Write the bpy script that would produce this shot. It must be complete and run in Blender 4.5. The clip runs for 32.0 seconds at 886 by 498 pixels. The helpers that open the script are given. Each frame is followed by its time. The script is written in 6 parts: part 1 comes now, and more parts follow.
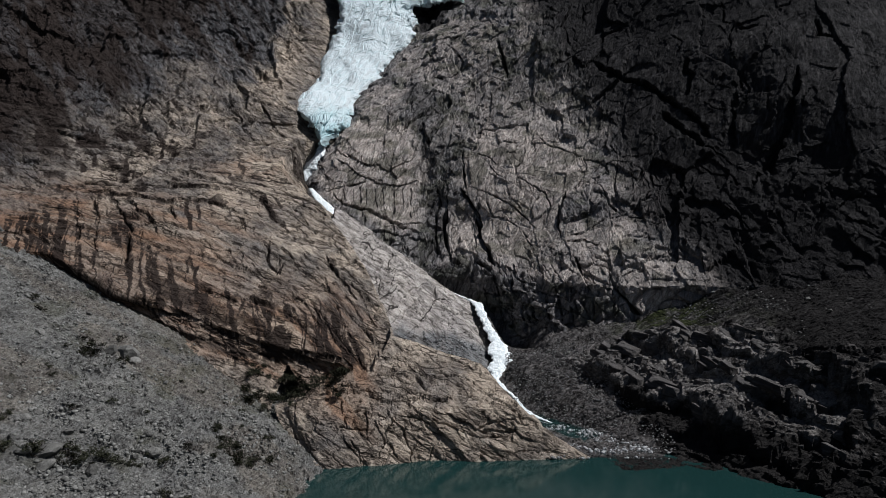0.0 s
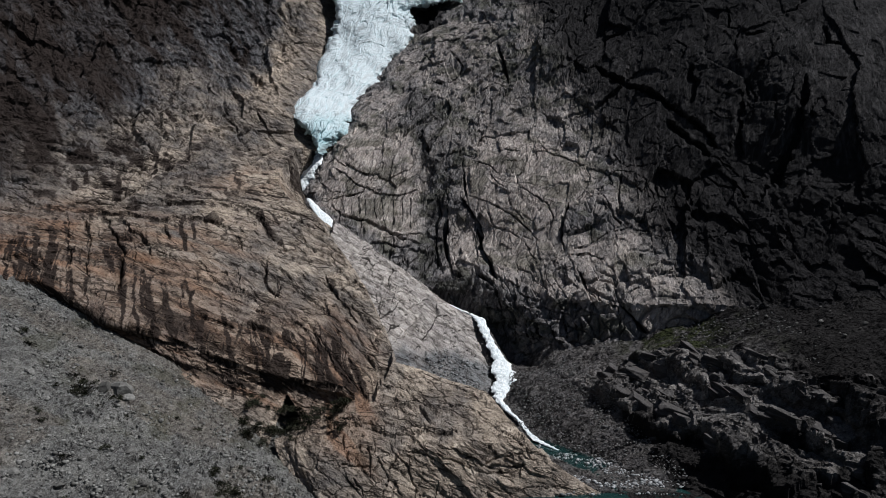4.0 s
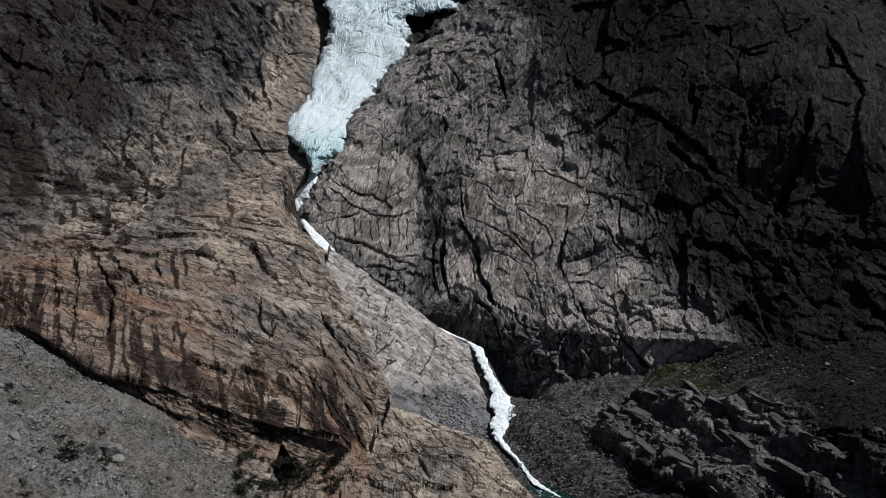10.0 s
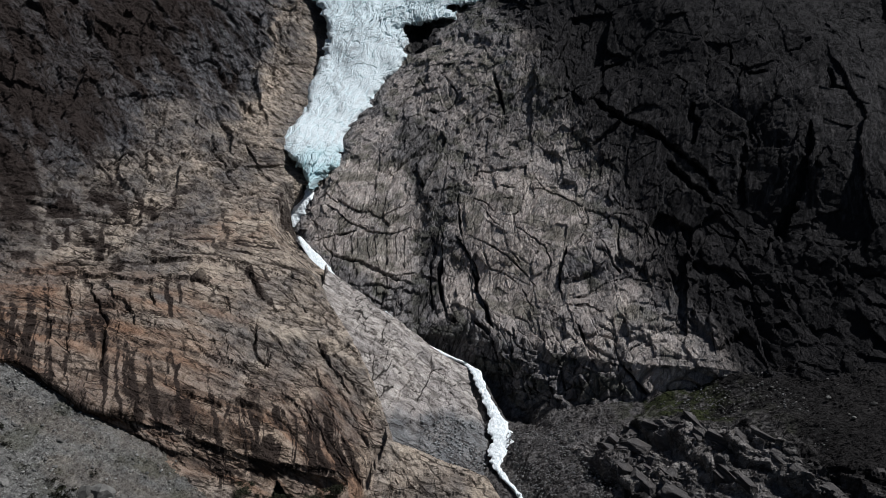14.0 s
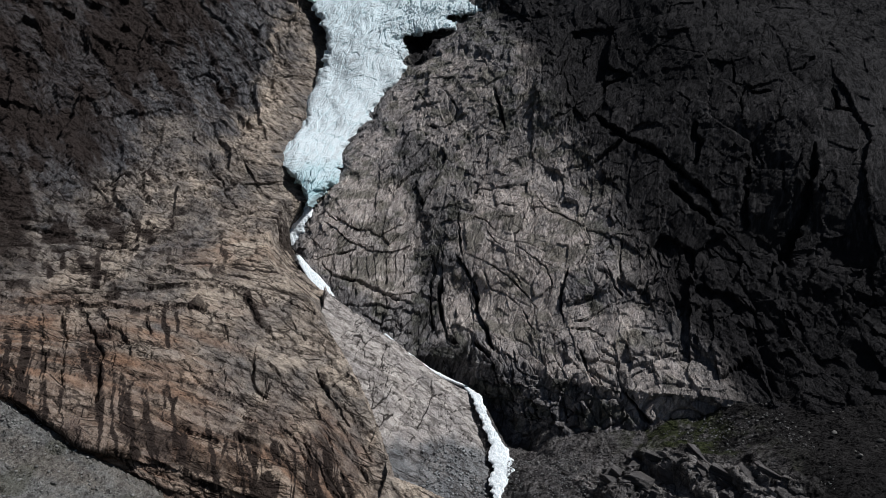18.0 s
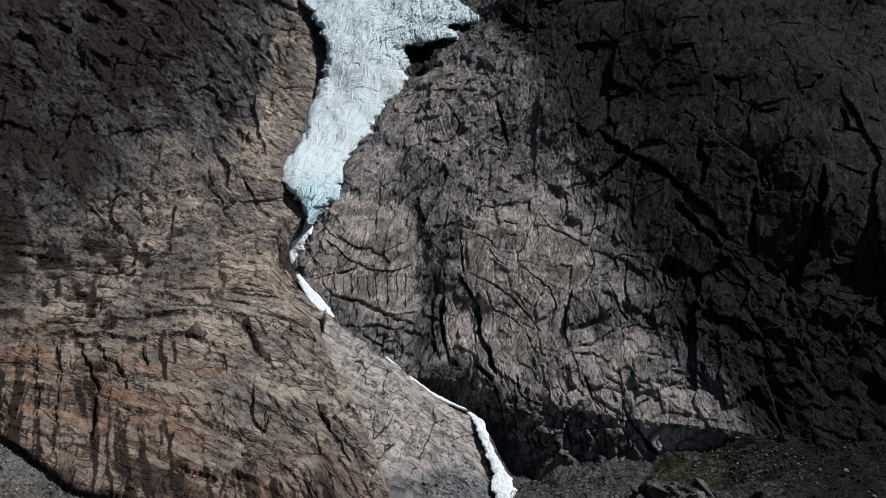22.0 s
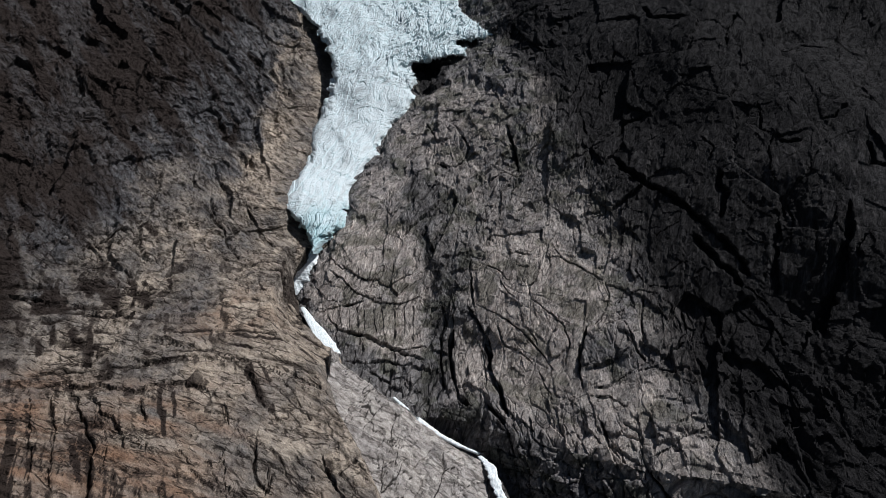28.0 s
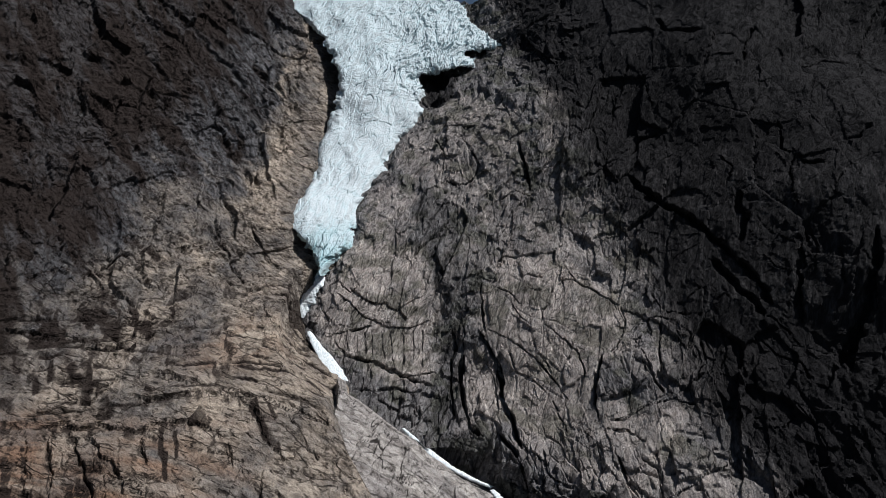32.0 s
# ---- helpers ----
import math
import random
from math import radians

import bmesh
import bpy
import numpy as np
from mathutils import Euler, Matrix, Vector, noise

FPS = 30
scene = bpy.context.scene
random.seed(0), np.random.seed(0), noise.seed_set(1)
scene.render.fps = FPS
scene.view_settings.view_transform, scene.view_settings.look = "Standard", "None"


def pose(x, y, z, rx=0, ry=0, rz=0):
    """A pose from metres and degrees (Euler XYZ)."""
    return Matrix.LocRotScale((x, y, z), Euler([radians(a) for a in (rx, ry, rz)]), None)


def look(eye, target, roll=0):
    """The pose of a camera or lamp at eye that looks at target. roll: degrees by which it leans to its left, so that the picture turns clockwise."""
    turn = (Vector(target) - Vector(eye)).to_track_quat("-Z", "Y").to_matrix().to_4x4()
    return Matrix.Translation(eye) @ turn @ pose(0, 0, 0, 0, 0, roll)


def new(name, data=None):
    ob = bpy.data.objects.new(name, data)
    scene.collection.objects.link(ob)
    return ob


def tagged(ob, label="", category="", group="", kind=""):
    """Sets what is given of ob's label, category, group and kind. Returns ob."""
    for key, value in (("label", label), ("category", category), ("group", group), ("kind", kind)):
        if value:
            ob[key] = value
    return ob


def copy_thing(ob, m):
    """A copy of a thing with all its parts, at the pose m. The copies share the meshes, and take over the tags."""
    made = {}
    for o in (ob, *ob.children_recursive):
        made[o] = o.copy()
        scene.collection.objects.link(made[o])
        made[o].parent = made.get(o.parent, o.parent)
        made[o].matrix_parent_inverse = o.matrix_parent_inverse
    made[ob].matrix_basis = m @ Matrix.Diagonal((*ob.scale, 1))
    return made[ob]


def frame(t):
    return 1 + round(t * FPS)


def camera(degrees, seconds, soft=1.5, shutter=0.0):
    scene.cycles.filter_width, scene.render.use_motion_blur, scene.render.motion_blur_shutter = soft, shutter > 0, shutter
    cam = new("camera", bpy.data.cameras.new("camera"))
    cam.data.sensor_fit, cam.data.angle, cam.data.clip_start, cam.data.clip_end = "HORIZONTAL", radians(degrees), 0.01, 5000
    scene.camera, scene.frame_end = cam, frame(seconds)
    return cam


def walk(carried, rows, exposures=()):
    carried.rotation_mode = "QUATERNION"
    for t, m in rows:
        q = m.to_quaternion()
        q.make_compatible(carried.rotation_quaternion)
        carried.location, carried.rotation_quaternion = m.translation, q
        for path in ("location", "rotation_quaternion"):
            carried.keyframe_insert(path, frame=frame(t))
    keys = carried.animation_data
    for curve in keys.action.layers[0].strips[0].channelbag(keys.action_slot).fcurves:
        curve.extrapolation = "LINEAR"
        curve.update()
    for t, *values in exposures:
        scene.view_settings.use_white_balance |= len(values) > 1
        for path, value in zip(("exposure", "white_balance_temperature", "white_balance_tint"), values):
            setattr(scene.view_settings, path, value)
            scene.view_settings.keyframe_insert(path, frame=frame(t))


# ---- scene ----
cam = camera(65.6, 32.0, soft=0.75)
METRES, EYE, TILT, LEAN, TURN = 100.0, 59.0, 0.0, 0.0, 0.0
ROWS = [
    (0.0, 0.0, 0.0, 0.0, 0.0, 0.0, -0.0),
    (0.5, -0.0044, 0.0115, 0.0128, -0.05, -0.09, 0.03),
    (1.0, -0.0079, 0.0217, 0.0258, -0.08, -0.18, 0.08),
    (1.5, -0.0113, 0.0312, 0.0387, -0.12, -0.26, 0.12),
    (2.0, -0.0139, 0.04, 0.0517, -0.15, -0.35, 0.14),
    (2.5, -0.0167, 0.0481, 0.065, -0.2, -0.44, 0.16),
    (3.0, -0.019, 0.0557, 0.0788, -0.24, -0.54, 0.18),
    (3.5, -0.021, 0.0627, 0.0923, -0.27, -0.63, 0.23),
    (5.5, -0.0277, 0.0898, 0.1466, -0.46, -0.98, 0.29),
    (6.0, -0.0288, 0.0954, 0.1599, -0.5, -1.06, 0.29),
    (6.5, -0.0302, 0.1009, 0.1732, -0.55, -1.13, 0.3),
    (7.0, -0.0313, 0.106, 0.187, -0.57, -1.18, 0.29),
    (7.5, -0.0323, 0.1106, 0.2009, -0.61, -1.24, 0.28),
    (8.0, -0.0338, 0.1148, 0.2148, -0.66, -1.28, 0.29),
    (8.5, -0.0338, 0.1191, 0.2289, -0.68, -1.3, 0.29),
    (9.0, -0.0345, 0.1232, 0.2422, -0.72, -1.36, 0.29),
    (9.5, -0.0353, 0.1275, 0.2564, -0.76, -1.4, 0.27),
    (10.0, -0.0365, 0.1312, 0.2697, -0.8, -1.43, 0.26),
    (10.5, -0.0365, 0.1355, 0.2836, -0.82, -1.45, 0.24),
    (11.0, -0.0369, 0.1396, 0.2976, -0.85, -1.5, 0.25),
    (11.5, -0.0373, 0.1441, 0.3112, -0.9, -1.53, 0.24),
    (12.0, -0.0373, 0.1482, 0.3249, -0.92, -1.56, 0.2),
    (12.5, -0.0382, 0.1524, 0.3378, -0.97, -1.58, 0.15),
    (13.0, -0.0387, 0.1564, 0.3515, -1.0, -1.62, 0.12),
    (13.5, -0.0394, 0.1603, 0.365, -1.03, -1.65, 0.09),
    (14.0, -0.0398, 0.1639, 0.3784, -1.06, -1.66, 0.08),
    (14.5, -0.041, 0.168, 0.3918, -1.08, -1.68, 0.05),
    (16.5, -0.045, 0.1845, 0.4452, -1.17, -1.71, 0.03),
    (17.0, -0.0459, 0.1893, 0.4582, -1.17, -1.72, 0.01),
    (17.5, -0.0468, 0.1942, 0.4721, -1.18, -1.76, -0.01),
    (18.0, -0.0476, 0.1995, 0.4854, -1.18, -1.77, -0.03),
    (18.5, -0.0486, 0.2053, 0.4989, -1.19, -1.78, -0.05),
    (19.0, -0.0499, 0.2111, 0.5125, -1.2, -1.81, -0.06),
    (19.5, -0.0514, 0.2174, 0.5259, -1.21, -1.83, -0.07),
    (20.0, -0.0523, 0.2241, 0.5396, -1.2, -1.85, -0.09),
    (20.5, -0.0535, 0.231, 0.553, -1.2, -1.87, -0.11),
    (21.0, -0.0555, 0.2384, 0.5667, -1.21, -1.9, -0.12),
    (21.5, -0.0569, 0.246, 0.5798, -1.21, -1.92, -0.13),
    (22.0, -0.0593, 0.254, 0.5936, -1.22, -1.94, -0.15),
    (22.5, -0.0611, 0.2622, 0.6071, -1.21, -1.95, -0.18),
    (23.0, -0.0631, 0.2711, 0.6203, -1.2, -1.97, -0.19),
    (23.5, -0.0656, 0.2803, 0.6335, -1.19, -1.99, -0.2),
    (24.0, -0.0679, 0.2897, 0.6466, -1.18, -1.98, -0.22),
    (24.5, -0.0704, 0.2992, 0.6593, -1.17, -1.96, -0.24),
    (25.0, -0.0727, 0.3094, 0.6728, -1.14, -1.98, -0.25),
    (25.5, -0.0752, 0.3193, 0.6859, -1.12, -1.96, -0.27),
    (27.5, -0.0861, 0.3616, 0.7362, -1.0, -1.91, -0.28),
    (28.0, -0.0877, 0.3725, 0.7493, -0.94, -1.89, -0.27),
    (28.5, -0.0909, 0.3838, 0.7624, -0.9, -1.89, -0.28),
    (29.0, -0.0934, 0.3953, 0.7754, -0.84, -1.91, -0.27),
    (29.5, -0.0962, 0.4076, 0.7893, -0.8, -1.92, -0.27),
    (30.0, -0.0994, 0.42, 0.8027, -0.75, -1.9, -0.27),
    (30.5, -0.1023, 0.4329, 0.8159, -0.69, -1.89, -0.26),
    (31.0, -0.1055, 0.4462, 0.8289, -0.63, -1.86, -0.26),
    (31.5, -0.1084, 0.4594, 0.8422, -0.58, -1.85, -0.26),
    (32.0, -0.1119, 0.4729, 0.8552, -0.52, -1.84, -0.27),
]
walk(cam, [(t, pose(0, 0, EYE, TILT, LEAN, TURN) @ pose(METRES * x, METRES * y, METRES * z, 90 + pitch, roll, yaw)) for t, x, y, z, yaw, pitch, roll in ROWS], [(0.0, -0.08, 6150, 10), (32.0, -0.06, 6150, 10)])

# ---- light ----
world = bpy.data.worlds.new("sky")
scene.world = world
world.use_nodes = True
wn = world.node_tree
sky = wn.nodes.new("ShaderNodeTexSky")
sky.sky_type, sky.sun_disc = "NISHITA", False
SUN_EL, SUN_AZ = 55.0, 99.0     # degrees; azimuth clockwise from +y (ahead)
sky.sun_elevation, sky.sun_rotation = radians(SUN_EL), radians(SUN_AZ)
wn.nodes["Background"].inputs["Strength"].default_value = 0.03
wn.links.new(sky.outputs[0], wn.nodes["Background"].inputs["Color"])
sun = new("sun", bpy.data.lights.new("sun", "SUN"))
sun.data.energy, sun.data.angle, sun.data.color = 5.0, radians(0.6), (1.0, 0.97, 0.93)
to_sun = Vector((math.sin(radians(SUN_AZ)) * math.cos(radians(SUN_EL)), math.cos(radians(SUN_AZ)) * math.cos(radians(SUN_EL)), math.sin(radians(SUN_EL))))
sun.matrix_world = look(to_sun * 900, (0, 0, 0))


# ---- numeric noise ----
def lattice(ix, iy, seed):
    h = (ix.astype(np.int64) * 374761393 + iy.astype(np.int64) * 668265263 + seed * 1442695041) & 0xFFFFFFFF
    h = ((h ^ (h >> 13)) * 1274126177) & 0xFFFFFFFF
    return ((h ^ (h >> 16)) & 0xFFFFFF) / 16777215.0


def grain(x, y, seed=0):
    """Smooth value noise, -1 to 1."""
    ix, iy = np.floor(x), np.floor(y)
    fx, fy = x - ix, y - iy
    fx, fy = fx * fx * fx * (fx * (fx * 6 - 15) + 10), fy * fy * fy * (fy * (fy * 6 - 15) + 10)
    a, b = lattice(ix, iy, seed), lattice(ix + 1, iy, seed)
    c, d = lattice(ix, iy + 1, seed), lattice(ix + 1, iy + 1, seed)
    return ((a + (b - a) * fx) * (1 - fy) + (c + (d - c) * fx) * fy) * 2 - 1


def fbm(x, y, octaves=4, seed=0, gain=0.5):
    out, amp = 0.0, 1.0
    for o in range(octaves):
        out = out + amp * grain(x * 2 ** o + 17.3 * o, y * 2 ** o - 9.1 * o, seed + o)
        amp *= gain
    return out


def ramp(v, lo, hi):
    t = np.clip((v - lo) / (hi - lo), 0, 1)
    return t * t * (3 - 2 * t)


def turned(x, y, deg):
    c, s = math.cos(radians(deg)), math.sin(radians(deg))
    return x * c + y * s, -x * s + y * c


def to_line(x, y, pts):
    """Distance to a polyline, signed side (positive to the left of its way) and the share of its length."""
    best, side, share = np.full(x.shape, 1e9), np.zeros(x.shape), np.zeros(x.shape)
    n = len(pts) - 1
    for k in range(n):
        (ax, ay), (bx, by) = pts[k], pts[k + 1]
        vx, vy = bx - ax, by - ay
        t = np.clip(((x - ax) * vx + (y - ay) * vy) / (vx * vx + vy * vy), 0, 1)
        d = np.hypot(x - ax - t * vx, y - ay - t * vy)
        near = d < best
        best = np.where(near, d, best)
        side = np.where(near, np.sign(vx * (y - ay) - vy * (x - ax)), side)
        share = np.where(near, (k + t) / n, share)
    return best, side, share


# ---- materials ----
def material(name, rough=0.9):
    m = bpy.data.materials.new(name)
    m.use_nodes = True
    nt = m.node_tree
    b = nt.nodes["Principled BSDF"]
    b.inputs["Roughness"].default_value = rough
    b.inputs["Specular IOR Level"].default_value = 0.06
    return m, nt, b


def node(nt, kind, **inputs):
    n = nt.nodes.new(kind)
    for k, v in inputs.items():
        n.inputs[k.replace("_", " ")].default_value = v
    return n


def noise_tex(nt, scale, detail=6, rough=0.6, stretch=(1, 1, 1), distort=0.0, turn=0.0):
    """Noise in world metres; turn leans its long way in the wall's plane."""
    co = nt.nodes.new("ShaderNodeTexCoord")
    out = co.outputs["Object"]
    if turn:
        lean = node(nt, "ShaderNodeMapping", Rotation=(0, radians(turn), 0))
        nt.links.new(out, lean.inputs["Vector"])
        out = lean.outputs[0]
    mp = node(nt, "ShaderNodeMapping", Scale=stretch)
    nt.links.new(out, mp.inputs["Vector"])
    tx = node(nt, "ShaderNodeTexNoise", Scale=scale, Detail=detail, Roughness=rough, Distortion=distort)
    nt.links.new(mp.outputs[0], tx.inputs["Vector"])
    return tx.outputs["Fac"]


def maths(nt, op, a, b=None):
    n = nt.nodes.new("ShaderNodeMath")
    n.operation = op
    for sock, v in zip(n.inputs, (a, b)):
        if v is None:
            continue
        if isinstance(v, (int, float)):
            sock.default_value = v
        else:
            nt.links.new(v, sock)
    return n.outputs[0]


def mixed(nt, fac, a, b, mode="MIX"):
    n = nt.nodes.new("ShaderNodeMix")
    n.data_type, n.blend_type = "RGBA", mode
    for sock, v in ((n.inputs[0], fac), (n.inputs[6], a), (n.inputs[7], b)):
        if hasattr(v, "is_output"):
            nt.links.new(v, sock)
        elif isinstance(v, (int, float)):
            sock.default_value = v
        else:
            sock.default_value = (*v, 1)
    return n.outputs[2]


def stepped(nt, v, lo, hi, a=0.0, b=1.0):
    n = node(nt, "ShaderNodeMapRange", From_Min=lo, From_Max=hi, To_Min=a, To_Max=b)
    nt.links.new(v, n.inputs["Value"])
    return n.outputs[0]


def relief(nt, b, height, strength, distance):
    bp = node(nt, "ShaderNodeBump", Strength=strength, Distance=distance)
    nt.links.new(height, bp.inputs["Height"])
    nt.links.new(bp.outputs[0], b.inputs["Normal"])


def vector_math(nt, op, a, b):
    n = nt.nodes.new("ShaderNodeVectorMath")
    n.operation = op
    for sock, v in zip(n.inputs, (a, b)):
        if isinstance(v, tuple):
            sock.default_value = v
        else:
            nt.links.new(v, sock)
    return n.outputs["Value" if op == "DOT_PRODUCT" else "Vector"]


def split_rock(nt, size, stretch, turn, warp):
    """Rock split into pieces of about size metres: each piece's tilted face, its border and its own random value."""
    co = nt.nodes.new("ShaderNodeTexCoord")
    lean = node(nt, "ShaderNodeMapping", Rotation=(0, radians(turn), 0))
    nt.links.new(co.outputs["Object"], lean.inputs["Vector"])
    mp = node(nt, "ShaderNodeMapping", Scale=tuple(k / size for k in stretch))
    nt.links.new(lean.outputs[0], mp.inputs["Vector"])
    bend = node(nt, "ShaderNodeTexNoise", Scale=1.7, Detail=3, Roughness=0.6)
    nt.links.new(mp.outputs[0], bend.inputs["Vector"])
    at = vector_math(nt, "ADD", mp.outputs[0], vector_math(nt, "MULTIPLY", vector_math(nt, "SUBTRACT", bend.outputs["Color"], (0.5, 0.5, 0.5)), (warp, warp, warp)))
    cell = node(nt, "ShaderNodeTexVoronoi", Scale=1.0)
    nt.links.new(at, cell.inputs["Vector"])
    rim = node(nt, "ShaderNodeTexVoronoi", Scale=1.0)
    rim.feature = "DISTANCE_TO_EDGE"
    nt.links.new(at, rim.inputs["Vector"])
    tilt = vector_math(nt, "SUBTRACT", cell.outputs["Color"], (0.5, 0.5, 0.5))
    face = vector_math(nt, "DOT_PRODUCT", vector_math(nt, "SUBTRACT", at, cell.outputs["Position"]), tilt)
    own = nt.nodes.new("ShaderNodeSeparateColor")
    nt.links.new(cell.outputs["Color"], own.inputs[0])
    return maths(nt, "MULTIPLY", face, size), rim.outputs["Distance"], own.outputs[2]


def blend(nt, fac, a, b):
    """From a to b by fac."""
    return maths(nt, "ADD", maths(nt, "MULTIPLY", a, maths(nt, "SUBTRACT", 1.0, fac)), maths(nt, "MULTIPLY", b, fac))


def rock_material(name, grey, tan, dark, moss, turn, size=1.0, lines=1.0, rough=1.0, high_turn=None, long=0.3):
    """Granite: the mesh's tone attribute gives warm weathering (r), water stain and painted shade (g) and lichen or
    rust (b).
    """
    m, nt, b = material(name, 0.86)
    at = nt.nodes.new("ShaderNodeAttribute")
    at.attribute_name = "tone"
    sp = nt.nodes.new("ShaderNodeSeparateColor")
    nt.links.new(at.outputs["Color"], sp.inputs[0])

    def pieces(lean):
        return [split_rock(nt, size * k, (long, 0.6, 1.0), lean + off, w) for k, off, w in ((5.5, 0, 0.5), (1.9, 9, 0.5), (0.75, -7, 0.4))]

    sets = pieces(turn)
    if high_turn is not None:
        # the unweathered upper rock is foliated more steeply
        share = stepped(nt, sp.outputs[0], 0.25, 0.5)
        sets = [tuple(blend(nt, share, u, v) for u, v in zip(up, low)) for up, low in zip(pieces(high_turn), sets)]
    (f1, e1, o1), (f2, e2, o2), (f3, e3, o3) = sets
    vein = noise_tex(nt, 1.5 / size, 6, 0.75, (0.1, 0.14, 1.0), 0.4, turn if high_turn is None else 0.6 * turn + 0.4 * high_turn)
    runs = noise_tex(nt, 1.2 / size, 5, 0.65, (1.0, 0.1, 0.07), 0.0, -12)
    patch = noise_tex(nt, 0.35 / size, 9, 0.75, (0.5, 0.5, 1), 0.3, turn)

    def ragged(v, grain_, amount, lo, hi):
        # breaks a soft mask up into patches with crisp edges
        return stepped(nt, maths(nt, "ADD", v, maths(nt, "MULTIPLY", maths(nt, "SUBTRACT", grain_, 0.5), amount)), lo, hi)

    warm = ragged(sp.outputs[0], patch, 0.9, 0.12, 0.88)
    wet = ragged(sp.outputs[1], maths(nt, "MULTIPLY", maths(nt, "ADD", runs, vein), 0.5), 1.0, 0.3, 0.8)
    base = mixed(nt, warm, grey, tan)

    def shade(base, fac, rgb):
        return mixed(nt, fac, base, mixed(nt, 1.0, base, rgb, "MULTIPLY"))

    # every piece weathers a little differently
    base = shade(base, o1, (0.8, 0.8, 0.82))
    base = shade(base, o2, (0.72, 0.71, 0.71))
    base = shade(base, stepped(nt, o3, 0.3, 1.0), (0.72, 0.7, 0.69))
    speck = noise_tex(nt, 2.6, 5, 0.8)
    base = shade(base, stepped(nt, speck, 0.46, 0.62), (1.7, 1.68, 1.65))
    blotch = noise_tex(nt, 0.3 / size, 9, 0.75, (0.3, 0.4, 1), 0.4, turn)
    base = shade(base, stepped(nt, blotch, 0.5, 0.58, 0.0, 0.4), (0.58, 0.56, 0.55))
    broad = noise_tex(nt, 0.045, 5, 0.6)
    base = shade(base, stepped(nt, broad, 0.4, 0.65, 0.0, 0.5), (0.75, 0.76, 0.79))
    base = shade(base, stepped(nt, vein, 0.56, 0.64, 0.0, 0.45), (0.42, 0.4, 0.39))
    base = shade(base, stepped(nt, runs, 0.58, 0.66, 0.0, 0.35), (0.45, 0.43, 0.43))
    gate = stepped(nt, noise_tex(nt, 0.1 / size, 4, 0.6), 0.46, 0.54)
    gate2 = stepped(nt, noise_tex(nt, 0.23 / size, 4, 0.6), 0.5, 0.58)
    net = maths(nt, "MAXIMUM", maths(nt, "MULTIPLY", stepped(nt, e1, 0.012, 0.05, 1.0, 0.0), gate), maths(nt, "MULTIPLY", stepped(nt, e2, 0.03, 0.11, 1.0, 0.0), gate2))
    base = mixed(nt, sp.outputs[2], base, mixed(nt, stepped(nt, vein, 0.42, 0.58), moss, tuple(c * 0.55 for c in moss)))
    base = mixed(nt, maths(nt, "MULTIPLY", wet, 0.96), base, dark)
    base = mixed(nt, maths(nt, "MULTIPLY", net, 0.9 * lines), base, dark)
    nt.links.new(base, b.inputs["Base Color"])
    grit = noise_tex(nt, 1.6, 9, 0.8)
    high = maths(nt, "ADD", maths(nt, "MULTIPLY", f1, 0.75 * rough), maths(nt, "ADD", maths(nt, "MULTIPLY", f2, 1.3 * rough), maths(nt, "MULTIPLY", f3, 1.4 * rough)))
    high = maths(nt, "ADD", high, maths(nt, "ADD", maths(nt, "MULTIPLY", grit, 0.7), maths(nt, "SUBTRACT", maths(nt, "MULTIPLY", vein, 0.25), maths(nt, "MULTIPLY", net, 0.7 * lines))))
    relief(nt, b, high, 1.0, 1.0)
    nt.links.new(stepped(nt, wet, 0.3, 1.0, 0.9, 0.8), b.inputs["Roughness"])
    return m


slab_rock = rock_material("weathered_granite", (0.112, 0.112, 0.117), (0.42, 0.358, 0.29), (0.025, 0.0185, 0.016), (0.29, 0.172, 0.112), -27, 1.0, 0.8, 0.8, -52)
dome_rock = rock_material("pale_granite", (0.19, 0.195, 0.2), (0.46, 0.43, 0.4), (0.03, 0.026, 0.024), (0.2, 0.13, 0.09), -27, 1.2, 0.6, 0.5)
# the near-black third colour also serves the shade painted on the cliff's right
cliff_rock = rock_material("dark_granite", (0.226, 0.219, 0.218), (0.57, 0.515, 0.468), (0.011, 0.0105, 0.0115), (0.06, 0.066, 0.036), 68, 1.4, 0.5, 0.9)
scree_rock = rock_material("scree_gravel", (0.21, 0.21, 0.2), (0.205, 0.19, 0.168), (0.06, 0.058, 0.055), (0.1, 0.1, 0.07), 20, 0.5, 0.0, 1.0, None, 0.8)
bench_rock = rock_material("bench_granite", (0.098, 0.093, 0.09), (0.098, 0.092, 0.086), (0.02, 0.019, 0.019), (0.042, 0.056, 0.021), 30, 0.7, 0.8, 0.9)
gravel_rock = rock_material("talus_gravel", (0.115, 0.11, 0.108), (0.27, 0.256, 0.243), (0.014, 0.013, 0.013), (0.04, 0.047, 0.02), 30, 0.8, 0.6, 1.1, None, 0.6)


